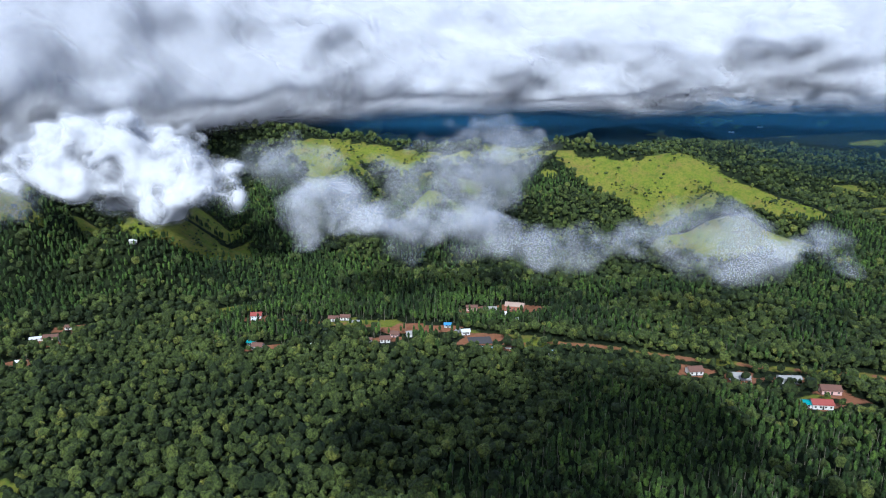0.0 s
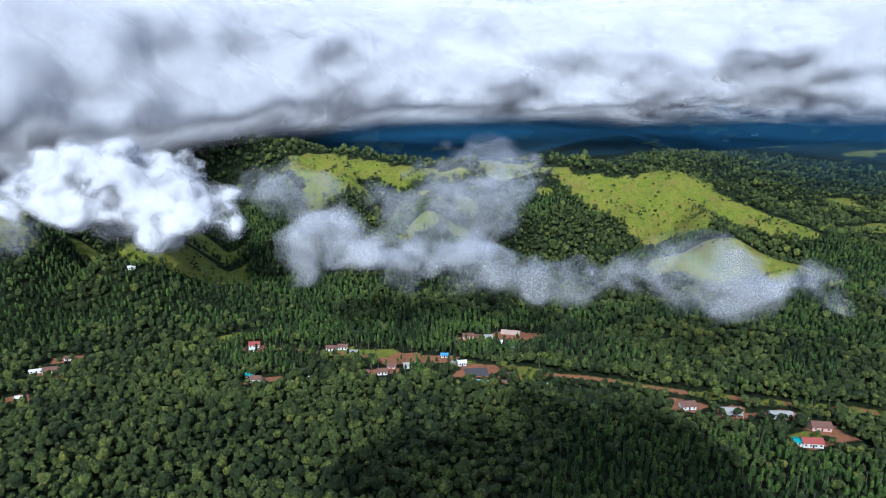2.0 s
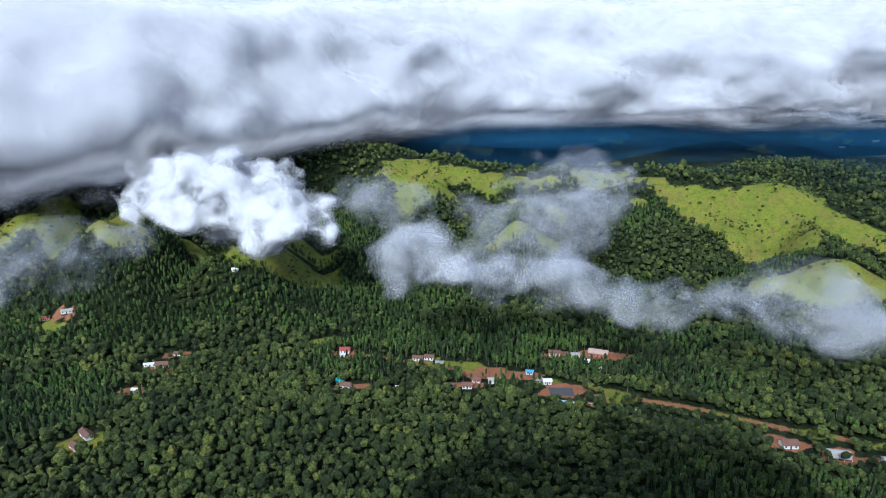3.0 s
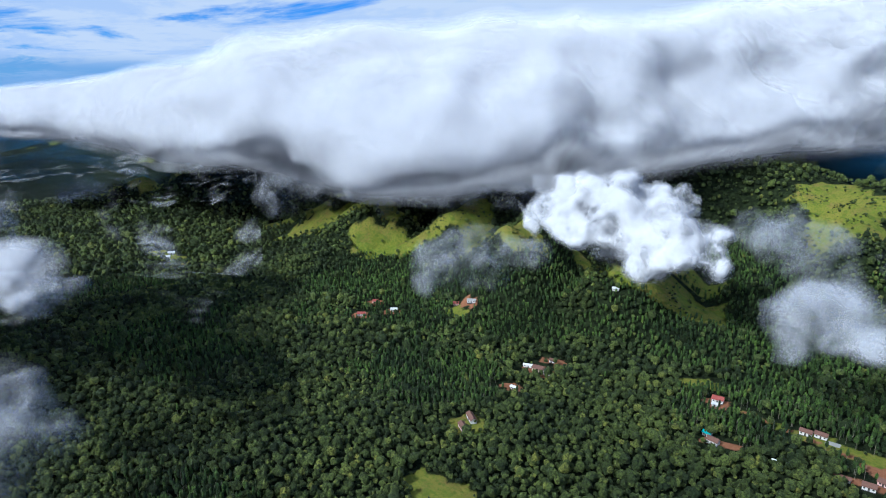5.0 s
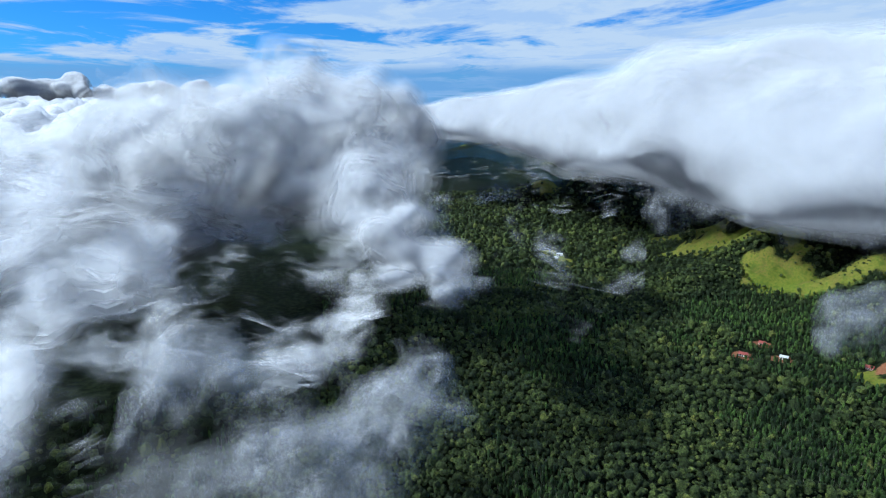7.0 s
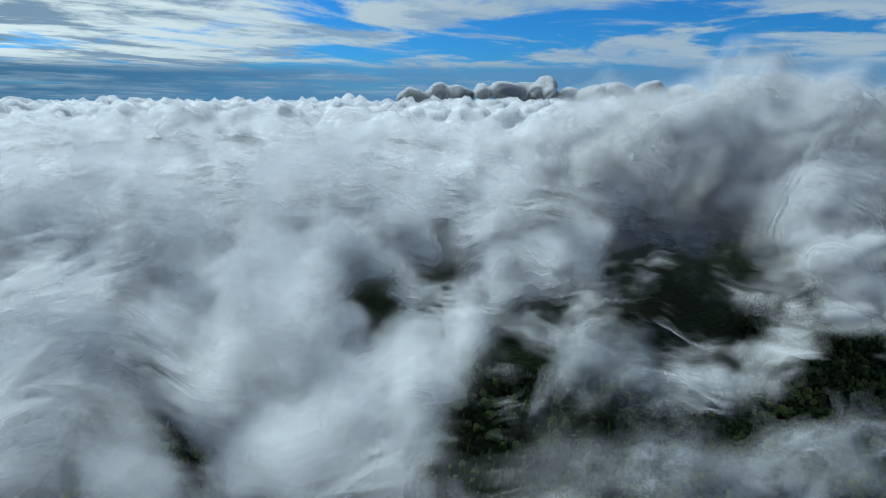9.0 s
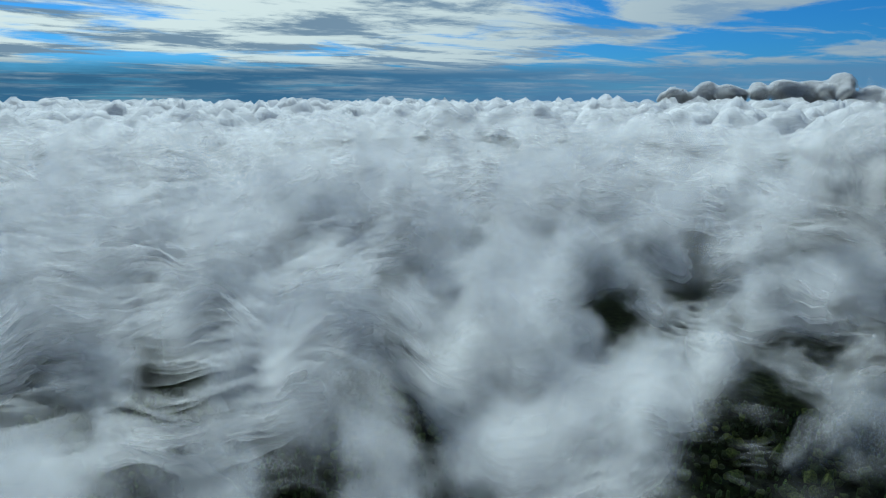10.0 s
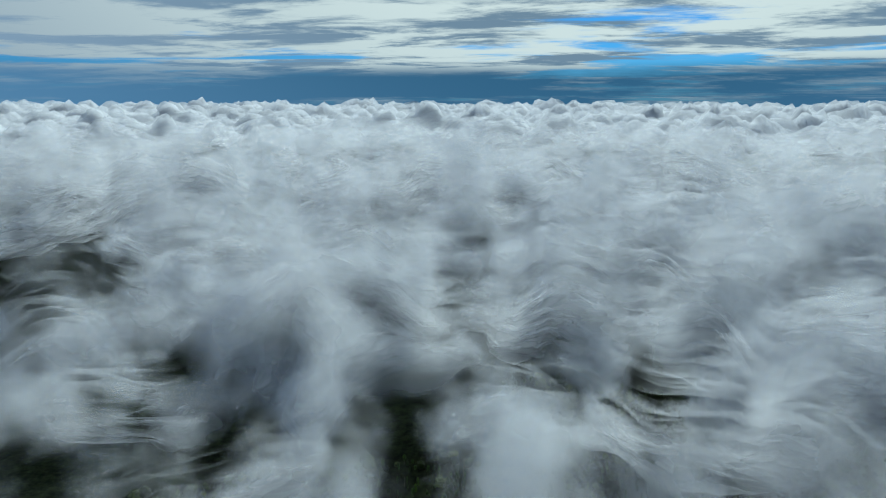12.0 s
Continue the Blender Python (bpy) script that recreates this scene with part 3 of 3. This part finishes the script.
    cloud_mesh("cloud_sea", np.concatenate(verts), np.concatenate(faces), np.concatenate(veils), FAR_SEA, "far billowing cloud sea running to the horizon")


build_sea()


# ---- forest ----
def forest_places(seed, spacing, near, far, az0, az1):
    rng = np.random.default_rng(seed)
    span = np.arange(-far, far, spacing)
    X, Y = np.meshgrid(span, span)
    x = X.ravel() + rng.uniform(-0.48, 0.48, X.size) * spacing
    y = Y.ravel() + rng.uniform(-0.48, 0.48, X.size) * spacing
    r, az = np.hypot(x, y), np.degrees(np.arctan2(-x, y))
    keep = (r > near) & (r <= far) & (az > az0) & (az < az1)
    x, y = x[keep], y[keep]
    z, grass, bare = land(x, y)
    wood = 1 - np.maximum(step(0.25, 0.6, grass) * 0.93, step(0.2, 0.45, bare))
    front = np.zeros_like(x)
    for back in (5.0, 9.0, 13.0):
        front = np.maximum(front, land(x, y + back)[2])
    keep = rng.random(len(x)) < wood * (1 - 0.75 * front * (y < 520))
    return x[keep], y[keep], z[keep], rng


def plantation(x, y):
    """Where the tall, narrow shade trees stand close in the middle of the valley."""
    return step(0.46, 0.60, fbm(x / 120, y / 120, 3, 131) + 0.18 * step(120, 0, np.abs(x - 60)) * step(420, 300, y))


def crowns(level, count, seed):
    """Deformed, flattened lumps to draw crowns from."""
    V, F = ICO[level]
    return np.array([V * (1 + 0.95 * (lumpy(V, seed + k, 2.8, 3) - 0.5) * 1.6)[:, None] for k in range(count)]), F


def gather(shapes, F, x, y, z, sx, sz, rng):
    """Vertices and faces of many lumps at once."""
    n = len(x)
    pick = rng.integers(0, len(shapes), n)
    turn = rng.uniform(0, 6.283, n)
    P = shapes[pick]
    c, s = np.cos(turn)[:, None], np.sin(turn)[:, None]
    out = np.stack([(P[..., 0] * c - P[..., 1] * s) * sx[:, None] + x[:, None], (P[..., 0] * s + P[..., 1] * c) * sx[:, None] + y[:, None], P[..., 2] * sz[:, None] + z[:, None]], -1)
    k = shapes.shape[1]
    return out.reshape(-1, 3), (F[None] + (np.arange(n) * k)[:, None, None]).reshape(-1, 3)


def merged(pieces):
    verts, faces, base = [], [], 0
    for v, f in pieces:
        verts.append(v), faces.append(f + base)
        base += len(v)
    return np.concatenate(verts), np.concatenate(faces)


def prism(sides=4):
    a = np.arange(sides) * 2 * math.pi / sides
    low, top = np.c_[np.cos(a), np.sin(a), 0 * a], np.c_[0.55 * np.cos(a), 0.55 * np.sin(a), 0 * a + 1]
    f = [(k, (k + 1) % sides, sides + (k + 1) % sides) for k in range(sides)] + [(k, sides + (k + 1) % sides, sides + k) for k in range(sides)]
    return np.concatenate([low, top])[None], np.array(f)


def build_tree_shapes():
    """Six trees with trunk and a crown of clumps, to be copied."""
    rng = np.random.default_rng(5)
    S, F = crowns(2, 8, 300)
    s, f = crowns(1, 8, 340)
    made = []
    for k in range(6):
        tree = tagged(new("tree"), "rounded broadleaf tree with a dense dark green crown", "tree", "trees of the near forest")
        v, g = prism(6)
        tall = rng.uniform(4.0, 5.0)
        trunk = new("trunk", mesh_of("trunk", v[0] * (0.22, 0.22, tall), g, True, (), (BARK,)))
        n = 6
        a = np.arange(n) * 2.4 + rng.uniform(0, 1, n)
        rad = np.sqrt(np.arange(n) / n) * 1.5
        lumps = gather(s, f, rad * np.cos(a), rad * np.sin(a), tall + rng.uniform(-0.9, 0.9, n), rng.uniform(0.9, 1.4, n), rng.uniform(0.8, 1.3, n), rng)
        core = gather(S, F, np.zeros(1), np.zeros(1), np.array([tall + 0.4]), np.array([1.8]), np.array([1.7]), rng)
        cv, cf = merged([core, lumps])
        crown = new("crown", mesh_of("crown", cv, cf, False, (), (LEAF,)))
        for p in (trunk, crown):
            p.parent = tree
        made.append(tree)
    return made


def build_forest():
    broad, narrow, stems = [], [], []
    shapes = {k: crowns(k, 12, 40 * k) for k in (1, 2)}
    protos, single = build_tree_shapes(), 0
    for seed, spacing, near, far, az0, az1, level, lumps in ((1, 3.9, 225, 300, -40, 100, 2, 2), (5, 8.0, 225, 560, 100, 180, 1, 1), (6, 8.0, 225, 420, -180, -40, 1, 1), (7, 8.0, 3, 225, -180, 180, 1, 1), (2, 3.9, 300, 520, -40, 100, 1, 2), (3, 4.7, 520, 900, -40, 90, 1, 1), (4, 8.6, 900, 1650, -40, 86, 1, 1)):
        x, y, z, rng = forest_places(seed, spacing, near, far, az0, az1)
        open_land = step(0.25, 0.6, land(x, y)[1])
        oak = rng.random(len(x)) < plantation(x, y) * 0.85 * (far <= 900) * (1 - open_land)
        S, F = shapes[level]
        size = np.clip(rng.lognormal(-0.12, 0.32, len(x)), 0.45, 1.8) * (1.5 if spacing > 8.1 else 1.6 if spacing > 6 else 1.15 if spacing > 4.5 else 1.0) * (1 - 0.45 * open_land)
        if seed == 1:  # the trees closest to the view stand as things of their own
            order = np.argsort(np.hypot(x, y) + 400 * (np.abs(np.degrees(np.arctan2(-x, y)) - 5) > 38) + 900 * oak)[:300]
            for k in order:
                m = pose(x[k], y[k], z[k] - 0.2, 0, 0, rng.uniform(0, 360))
                if single < 6:
                    t = protos[single]
                    t.matrix_basis = m
                else:
                    t = copy_thing(protos[int(rng.integers(0, 6))], m)
                t.scale = (size[k], size[k], size[k] * 1.05)
                single += 1
            rest = np.ones(len(x), bool)
            rest[order] = False
            x, y, z, oak, size = x[rest], y[rest], z[rest], oak[rest], size[rest]
        b, q = ~oak, oak
        m = b.sum()
        for k in range(lumps):
            off = 0.0 if k == 0 else 1.1
            dx, dy = rng.normal(0, 1, m) * off * size[b], rng.normal(0, 1, m) * off * size[b]
            w = size[b] * (2.0 if k == 0 else 1.35)
            s2, f2 = (S, F) if k == 0 else shapes[1]
            broad.append(gather(s2, f2, x[b] + dx, y[b] + dy, z[b] + size[b] * (4.4 if k == 0 else rng.uniform(3.2, 5.6, m)), w, w * rng.uniform(0.75, 1.3, m), rng))
        m = q.sum()
        if m:
            tall = rng.uniform(6, 11, m)
            narrow.append(gather(*shapes[1], x[q], y[q], z[q] + tall * 0.66, rng.uniform(0.8, 1.5, m), tall * 0.36, rng))
            if far <= 520:
                few = rng.random(m) < 0.4
                stems.append(gather(*prism(), x[q][few] + rng.normal(0, 0.9, few.sum()), y[q][few] + rng.normal(0, 0.9, few.sum()), z[q][few], np.full(few.sum(), 0.14), tall[few] * rng.uniform(0.8, 1.15, few.sum()), rng))
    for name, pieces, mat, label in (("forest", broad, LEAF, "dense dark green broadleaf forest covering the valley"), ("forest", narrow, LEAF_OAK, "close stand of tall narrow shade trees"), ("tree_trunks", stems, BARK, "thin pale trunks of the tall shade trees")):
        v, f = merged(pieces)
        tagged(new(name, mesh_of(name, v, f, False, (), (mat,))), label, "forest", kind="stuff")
        print(name, len(f))


build_forest()


def build_bushes():
    """Low dark bushes scattered in drifts over the grassy hills."""
    rng = np.random.default_rng(31)
    x, y = rng.uniform(-700, 700, 60000), rng.uniform(560, 1060, 60000)
    z, grass, bare = land(x, y)
    keep = (grass > 0.5) & (rng.random(len(x)) < step(0.50, 0.72, fbm(x / 24, y / 24, 3, 171)) * 0.5 + 0.02)
    x, y, z = x[keep], y[keep], z[keep]
    g = np.clip(rng.lognormal(0.1, 0.45, len(x)), 0.5, 3.0)
    v, f = gather(*crowns(1, 8, 500), x, y, z + g * 0.35, g, g * 0.7, rng)
    tagged(new("bushes", mesh_of("bushes", v, f, False, (), (LEAF,))), "low dark bushes scattered over the grassy hills", "bushes", kind="stuff")


build_bushes()


# ---- houses of the village ----
WHITE = plain("limewashed wall", (0.78, 0.76, 0.72), 0.9, 0.2, 0.8)
CREAM = plain("cream wall", (0.72, 0.60, 0.42), 0.9, 0.2, 0.8)
PINK = plain("pink wall", (0.70, 0.45, 0.40), 0.9, 0.2, 0.8)
BRICK_RED = plain("red wall", (0.42, 0.16, 0.10), 0.9, 0.3, 0.8)
ROOF_BROWN = plain("brown tile roof", (0.20, 0.10, 0.07), 0.85, 0.45, 0.6)
ROOF_RED = plain("red sheet roof", (0.36, 0.08, 0.06), 0.6, 0.3, 0.6)
ROOF_PALE = plain("pale brown roof", (0.50, 0.36, 0.28), 0.8, 0.3, 0.5)
ROOF_GREY = plain("grey sheet roof", (0.42, 0.41, 0.38), 0.55, 0.35, 0.5)
ROOF_BLUE = plain("blue sheet roof", (0.10, 0.36, 0.72), 0.5, 0.3, 0.5)
ROOF_SKY = plain("pale blue sheet roof", (0.42, 0.60, 0.80), 0.5, 0.45, 0.3)
ROOF_TEAL = plain("teal sheet", (0.03, 0.36, 0.36), 0.5, 0.3, 0.5)
ROOF_WHITE = plain("white sheet roof", (0.74, 0.76, 0.76), 0.5, 0.25, 0.5)
DARK = plain("dark glass and wood", (0.05, 0.045, 0.04), 0.4, 0.2, 2.0)
YARD = plain("dark paved yard", (0.085, 0.080, 0.085), 0.9, 0.4, 0.4)


def part(name, bm, material, parent, label=""):
    me = bpy.data.meshes.new(name)
    bm.to_mesh(me)
    bm.free()
    me.materials.append(material)
    ob = new(name, me)
    ob.parent = parent
    if label:
        ob["label"] = label
    return ob


def box(x0, y0, z0, x1, y1, z1):
    bm = bmesh.new()
    bmesh.ops.create_cube(bm, size=1.0, matrix=Matrix.Translation(((x0 + x1) / 2, (y0 + y1) / 2, (z0 + z1) / 2)) @ Matrix.Diagonal((x1 - x0, y1 - y0, z1 - z0, 1)))
    return bm


def slab(corners, thick):
    """A sheet of four corners, thickened upwards."""
    bm = bmesh.new()
    low = [bm.verts.new(c) for c in corners]
    top = [bm.verts.new((c[0], c[1], c[2] + thick)) for c in corners]
    bm.faces.new(low[::-1]), bm.faces.new(top)
    for k in range(4):
        j = (k + 1) % 4
        bm.faces.new((low[k], low[j], top[j], top[k]))
    bmesh.ops.recalc_face_normals(bm, faces=bm.faces)
    return bm


def build_house(x, y, turn, length, depth, wall_h, roof_h, wall, roof, label, hip=0.0, windows=3, porch=False, category="house"):
    """A house with plinth, walls with gables, two roof slopes (and hipped ends), ridge cap, door, windows and perhaps a porch."""
    h = tagged(new("house"), label, category, "houses of the village")
    h.matrix_basis = pose(x, y, ground_z(x, y) - 0.3, 0, 0, turn)
    a, b, z = length / 2, depth / 2, wall_h + 0.6
    part("plinth", box(-a - 0.15, -b - 0.15, -0.6, a + 0.15, b + 0.15, 0.6), YARD, h)
    bm = box(-a, -b, 0.6, a, b, z)
    if not hip:
        for side in (-a, a):
            g = [bm.verts.new((side + d, yy, zz)) for d in (-0.1 if side > 0 else 0.1, 0) for yy, zz in ((-b, z), (b, z), (0, z + roof_h * 0.95))]
            bm.faces.new(g[:3]), bm.faces.new(g[3:])
    part("wall", bm, wall, h)
    e, over, c = 0.55, 0.5, a * hip
    drop = roof_h * over / b
    for name, s in (("roof_slope", -1), ("roof_slope", 1)):
        corners = [(-a - e, s * (b + over), z - drop), (a + e, s * (b + over), z - drop), (a + e - c * 1.3, 0, z + roof_h), (-a - e + c * 1.3, 0, z + roof_h)]
        part(name, slab(corners if s < 0 else corners[::-1], 0.12), roof, h)
    if hip:
        for s in (-1, 1):
            corners = [(s * (a + e), -b - over, z - drop), (s * (a + e), b + over, z - drop), (s * (a + e - c * 1.3), 0.05, z + roof_h), (s * (a + e - c * 1.3), -0.05, z + roof_h)]
            part("roof_hip", slab(corners if s > 0 else corners[::-1], 0.12), roof, h)
    part("ridge_cap", box(-a - e + c * 1.3, -0.18, z + roof_h + 0.02, a + e - c * 1.3, 0.18, z + roof_h + 0.22), roof, h)
    part("door", box(-0.5, -b - 0.06, 0.62, 0.5, -b + 0.02, 2.65), DARK, h)
    for k in range(windows):
        u = -a + length * (k + 0.5) / windows
        if abs(u) > 0.9 or windows == 1:
            w = part("window", box(u - 0.55, -b - 0.05, 1.5, u + 0.55, -b + 0.02, 2.6), DARK, h)
            part("window_sill", box(u - 0.7, -b - 0.16, 1.38, u + 0.7, -b - 0.02, 1.49), WHITE, w)
    if porch:
        part("porch_roof", slab([(-a, -b - 2.2, z - 1.0), (a, -b - 2.2, z - 1.0), (a, -b - 0.3, z - 0.5), (-a, -b - 0.3, z - 0.5)], 0.09), roof, h)
        for k in range(4):
            u = -a + 0.2 + (length - 0.4) * k / 3
            part("porch_post", box(u - 0.08, -b - 2.1, -0.4, u + 0.08, -b - 1.94, z - 1.0), WHITE, h)
    return h


build_house(58, 494, -14, 15.0, 7.0, 3.6, 2.2, BRICK_RED, ROOF_PALE, "long estate building with a pale brown gable roof", windows=5)
build_house(22, 489, 4, 9.0, 5.5, 2.8, 1.6, PINK, ROOF_BROWN, "low pink house with a brown tile roof", windows=3)
build_house(31, 490, 8, 4.0, 3.5, 2.2, 1.0, BRICK_RED, ROOF_BROWN, "small brown shed beside the low house", windows=1, category="shed")
build_house(39, 489, 5, 6.5, 5.0, 2.5, 1.2, WHITE, ROOF_GREY, "small house with a grey sheet roof", windows=2)
build_house(48, 480, 0, 3.4, 2.6, 2.0, 0.7, WHITE, ROOF_WHITE, "tiny white hut among the trees", windows=1, category="hut")
build_house(57, 468, 20, 2.2, 2.0, 1.8, 0.6, WHITE, ROOF_WHITE, "tiny white hut at the forest edge", windows=1, category="hut")
build_house(2, 448, 2, 5.4, 3.6, 2.4, 0.9, WHITE, ROOF_BLUE, "small white shop with a bright blue roof", windows=2, category="shop")
build_house(15, 432, 8, 6.0, 4.0, 2.7, 1.2, WHITE, ROOF_WHITE, "white house with a pale sheet roof beside the yard", windows=2)
build_house(9, 434, 70, 6.5, 3.2, 2.2, 0.8, WHITE, ROOF_GREY, "narrow grey-roofed shed beside the yard", windows=2, category="shed")
build_house(28, 398, -10, 12.5, 6.0, 3.0, 1.3, WHITE, ROOF_SKY, "schoolhouse with a patched pale blue sheet roof", windows=5, porch=True)
build_house(47, 408, -6, 10.0, 7.0, 3.0, 2.4, WHITE, ROOF_BROWN, "white house under a dark hipped tile roof", hip=0.45, windows=4, porch=True)
build_house(73, 395, 4, 5.0, 3.6, 2.4, 0.9, WHITE, ROOF_SKY, "small white house with a pale blue roof", windows=2)
build_house(159, 368, 6, 9.0, 6.5, 2.7, 2.2, WHITE, ROOF_BROWN, "white house with a dark brown tile roof in a red clearing", windows=3)
build_house(184, 361, -5, 12.0, 6.5, 2.6, 1.3, WHITE, ROOF_GREY, "low house with grey sheet roofs in a red clearing", windows=4, porch=True)
build_house(213, 356, -3, 13.0, 5.5, 3.2, 1.0, WHITE, ROOF_GREY, "long white house with a grey-green roof", windows=5)
build_house(229, 341, -8, 11.0, 6.5, 2.8, 2.2, PINK, ROOF_BROWN, "pink-walled house with a brown-red tile roof", windows=3)
build_house(212, 321, -6, 11.0, 6.0, 3.0, 1.9, WHITE, ROOF_RED, "white house with a bright red sheet roof", windows=4)
build_house(205, 323, -6, 4.0, 6.0, 2.4, 0.8, WHITE, ROOF_TEAL, "lean-to with teal sheets beside the red-roofed house", windows=1, category="shed")
build_house(-288, 425, 12, 9.5, 6.0, 3.4, 2.0, CREAM, ROOF_BROWN, "cream house with a brown tile roof among forest", windows=3)
build_house(-299, 426, 20, 9.0, 3.0, 2.2, 0.7, WHITE, ROOF_WHITE, "long low shed with white sheet roofing", windows=3, category="shed")
build_house(-278, 424, 35, 6.0, 3.0, 2.2, 0.7, WHITE, ROOF_GREY, "grey-roofed shed beside the cream house", windows=2, category="shed")
build_house(-289, 449, 10, 5.0, 4.0, 2.3, 1.0, WHITE, ROOF_BROWN, "small brown-roofed house in a bare clearing", windows=2)
build_house(-281, 380, 5, 4.5, 3.0, 2.2, 0.8, WHITE, ROOF_WHITE, "small white hut at a bare clearing", windows=2, category="hut")
build_house(-152, 473, 8, 8.0, 6.0, 2.8, 1.8, WHITE, ROOF_RED, "house with a faded red tile roof at the forest edge", windows=3)
build_house(-151, 464, 8, 4.0, 3.0, 2.2, 0.8, WHITE, ROOF_WHITE, "small white outhouse below the red-roofed house", windows=1, category="hut")
build_house(-132, 409, -8, 7.5, 5.0, 3.0, 1.8, WHITE, ROOF_BROWN, "white house with a dark brown tile roof", windows=3)
build_house(-139, 417, -8, 5.5, 4.0, 2.4, 0.9, WHITE, ROOF_TEAL, "shed with a teal sheet roof beside the white house", windows=2, category="shed")
build_house(-88, 463, -2, 7.5, 4.5, 2.7, 1.5, WHITE, ROOF_BROWN, "white-walled row house with a brown roof", windows=3)
build_house(-79, 465, -2, 7.5, 4.5, 2.7, 1.5, WHITE, ROOF_BROWN, "white-walled row house with a brown roof", windows=3)
build_house(-43, 417, 5, 7.0, 5.0, 2.6, 1.7, WHITE, ROOF_BROWN, "white house with a brown tile roof by the red earth", windows=3)
build_house(-37, 428, -10, 6.0, 5.0, 2.5, 1.5, PINK, ROOF_BROWN, "small house with a dark tile roof by the red earth", windows=2)
build_house(-24, 428, 10, 8.5, 5.0, 2.5, 1.4, WHITE, ROOF_GREY, "house with a grey roof by the red earth", windows=3)
build_house(-57, 417, 0, 9.0, 3.0, 2.2, 0.8, WHITE, ROOF_BROWN, "low row of white sheds under trees", windows=4, category="shed")
build_house(-93, 411, 0, 4.0, 3.0, 2.2, 0.8, WHITE, ROOF_WHITE, "tiny white hut among tall trees", windows=1, category="hut")
build_house(-272, 317, -33, 12.0, 4.5, 2.7, 1.5, WHITE, ROOF_BROWN, "long white house with a brown roof on a bright lawn", windows=4)
build_house(-268, 303, -30, 9.0, 4.5, 2.5, 1.4, PINK, ROOF_BROWN, "brown-roofed house on a bright lawn", windows=3)
build_house(-492, 441, 40, 7.0, 4.5, 2.6, 1.2, WHITE, ROOF_WHITE, "small white-roofed house deep in the valley", windows=2)
build_house(-507, 407, 40, 8.0, 5.0, 2.6, 1.5, WHITE, ROOF_RED, "red-roofed house deep in the valley", windows=2)
build_house(-421, 490, 30, 9.0, 4.5, 2.6, 1.3, WHITE, ROOF_GREY, "grey-roofed house at the foot of the spurs", windows=3)
build_house(-529, 446, 30, 6.0, 4.5, 2.5, 1.3, PINK, ROOF_RED, "small red-roofed house under the spurs", windows=2)
build_house(-440, 486, 35, 6.0, 4.0, 2.5, 1.3, PINK, ROOF_RED, "small red house at the foot of the spurs", windows=2)
build_house(-916, 372, 60, 9.0, 5.0, 2.7, 1.2, WHITE, ROOF_WHITE, "white farmhouse far down the valley", windows=3)
build_house(-930, 385, 60, 9.0, 5.0, 2.7, 1.2, WHITE, ROOF_WHITE, "white farmhouse far down the valley", windows=3)
build_house(-288, 558, 20, 6.0, 4.0, 2.5, 1.0, WHITE, ROOF_WHITE, "white-roofed hut on the slope below the grass", windows=2, category="hut")
build_house(910, 2013, 0, 16.0, 9.0, 4.0, 2.0, WHITE, ROOF_WHITE, "white farm building on a far hill", windows=3)
build_house(1035, 2084, 0, 16.0, 9.0, 4.0, 2.0, WHITE, ROOF_WHITE, "white farm building on a far hill", windows=3)

# added house: its white roof stands in for a sun glint on the ground
build_house(-84, -520, 10, 12.0, 6.0, 3.0, 1.4, WHITE, ROOF_WHITE, "white-roofed house standing in for a sun glint beneath the cloud sea", windows=3)


def flat_yard(x, y, turn, length, depth, label, material):
    bm = box(-length / 2, -depth / 2, -2.0, length / 2, depth / 2, 0.35)
    bmesh.ops.bevel(bm, geom=bm.edges[:], offset=0.06, segments=1, affect="EDGES")
    me = bpy.data.meshes.new("yard")
    bm.to_mesh(me)
    bm.free()
    me.materials.append(material)
    ob = tagged(new("yard", me), label, "yard", kind="structure")
    ob.matrix_basis = pose(x, y, ground_z(x, y), 0, 0, turn)


flat_yard(25, 420, 6, 17, 13, "dark paved yard between the school and the houses", YARD)
flat_yard(-71, 461, 0, 9, 5, "grey concrete slab beside the row houses", ROOF_GREY)
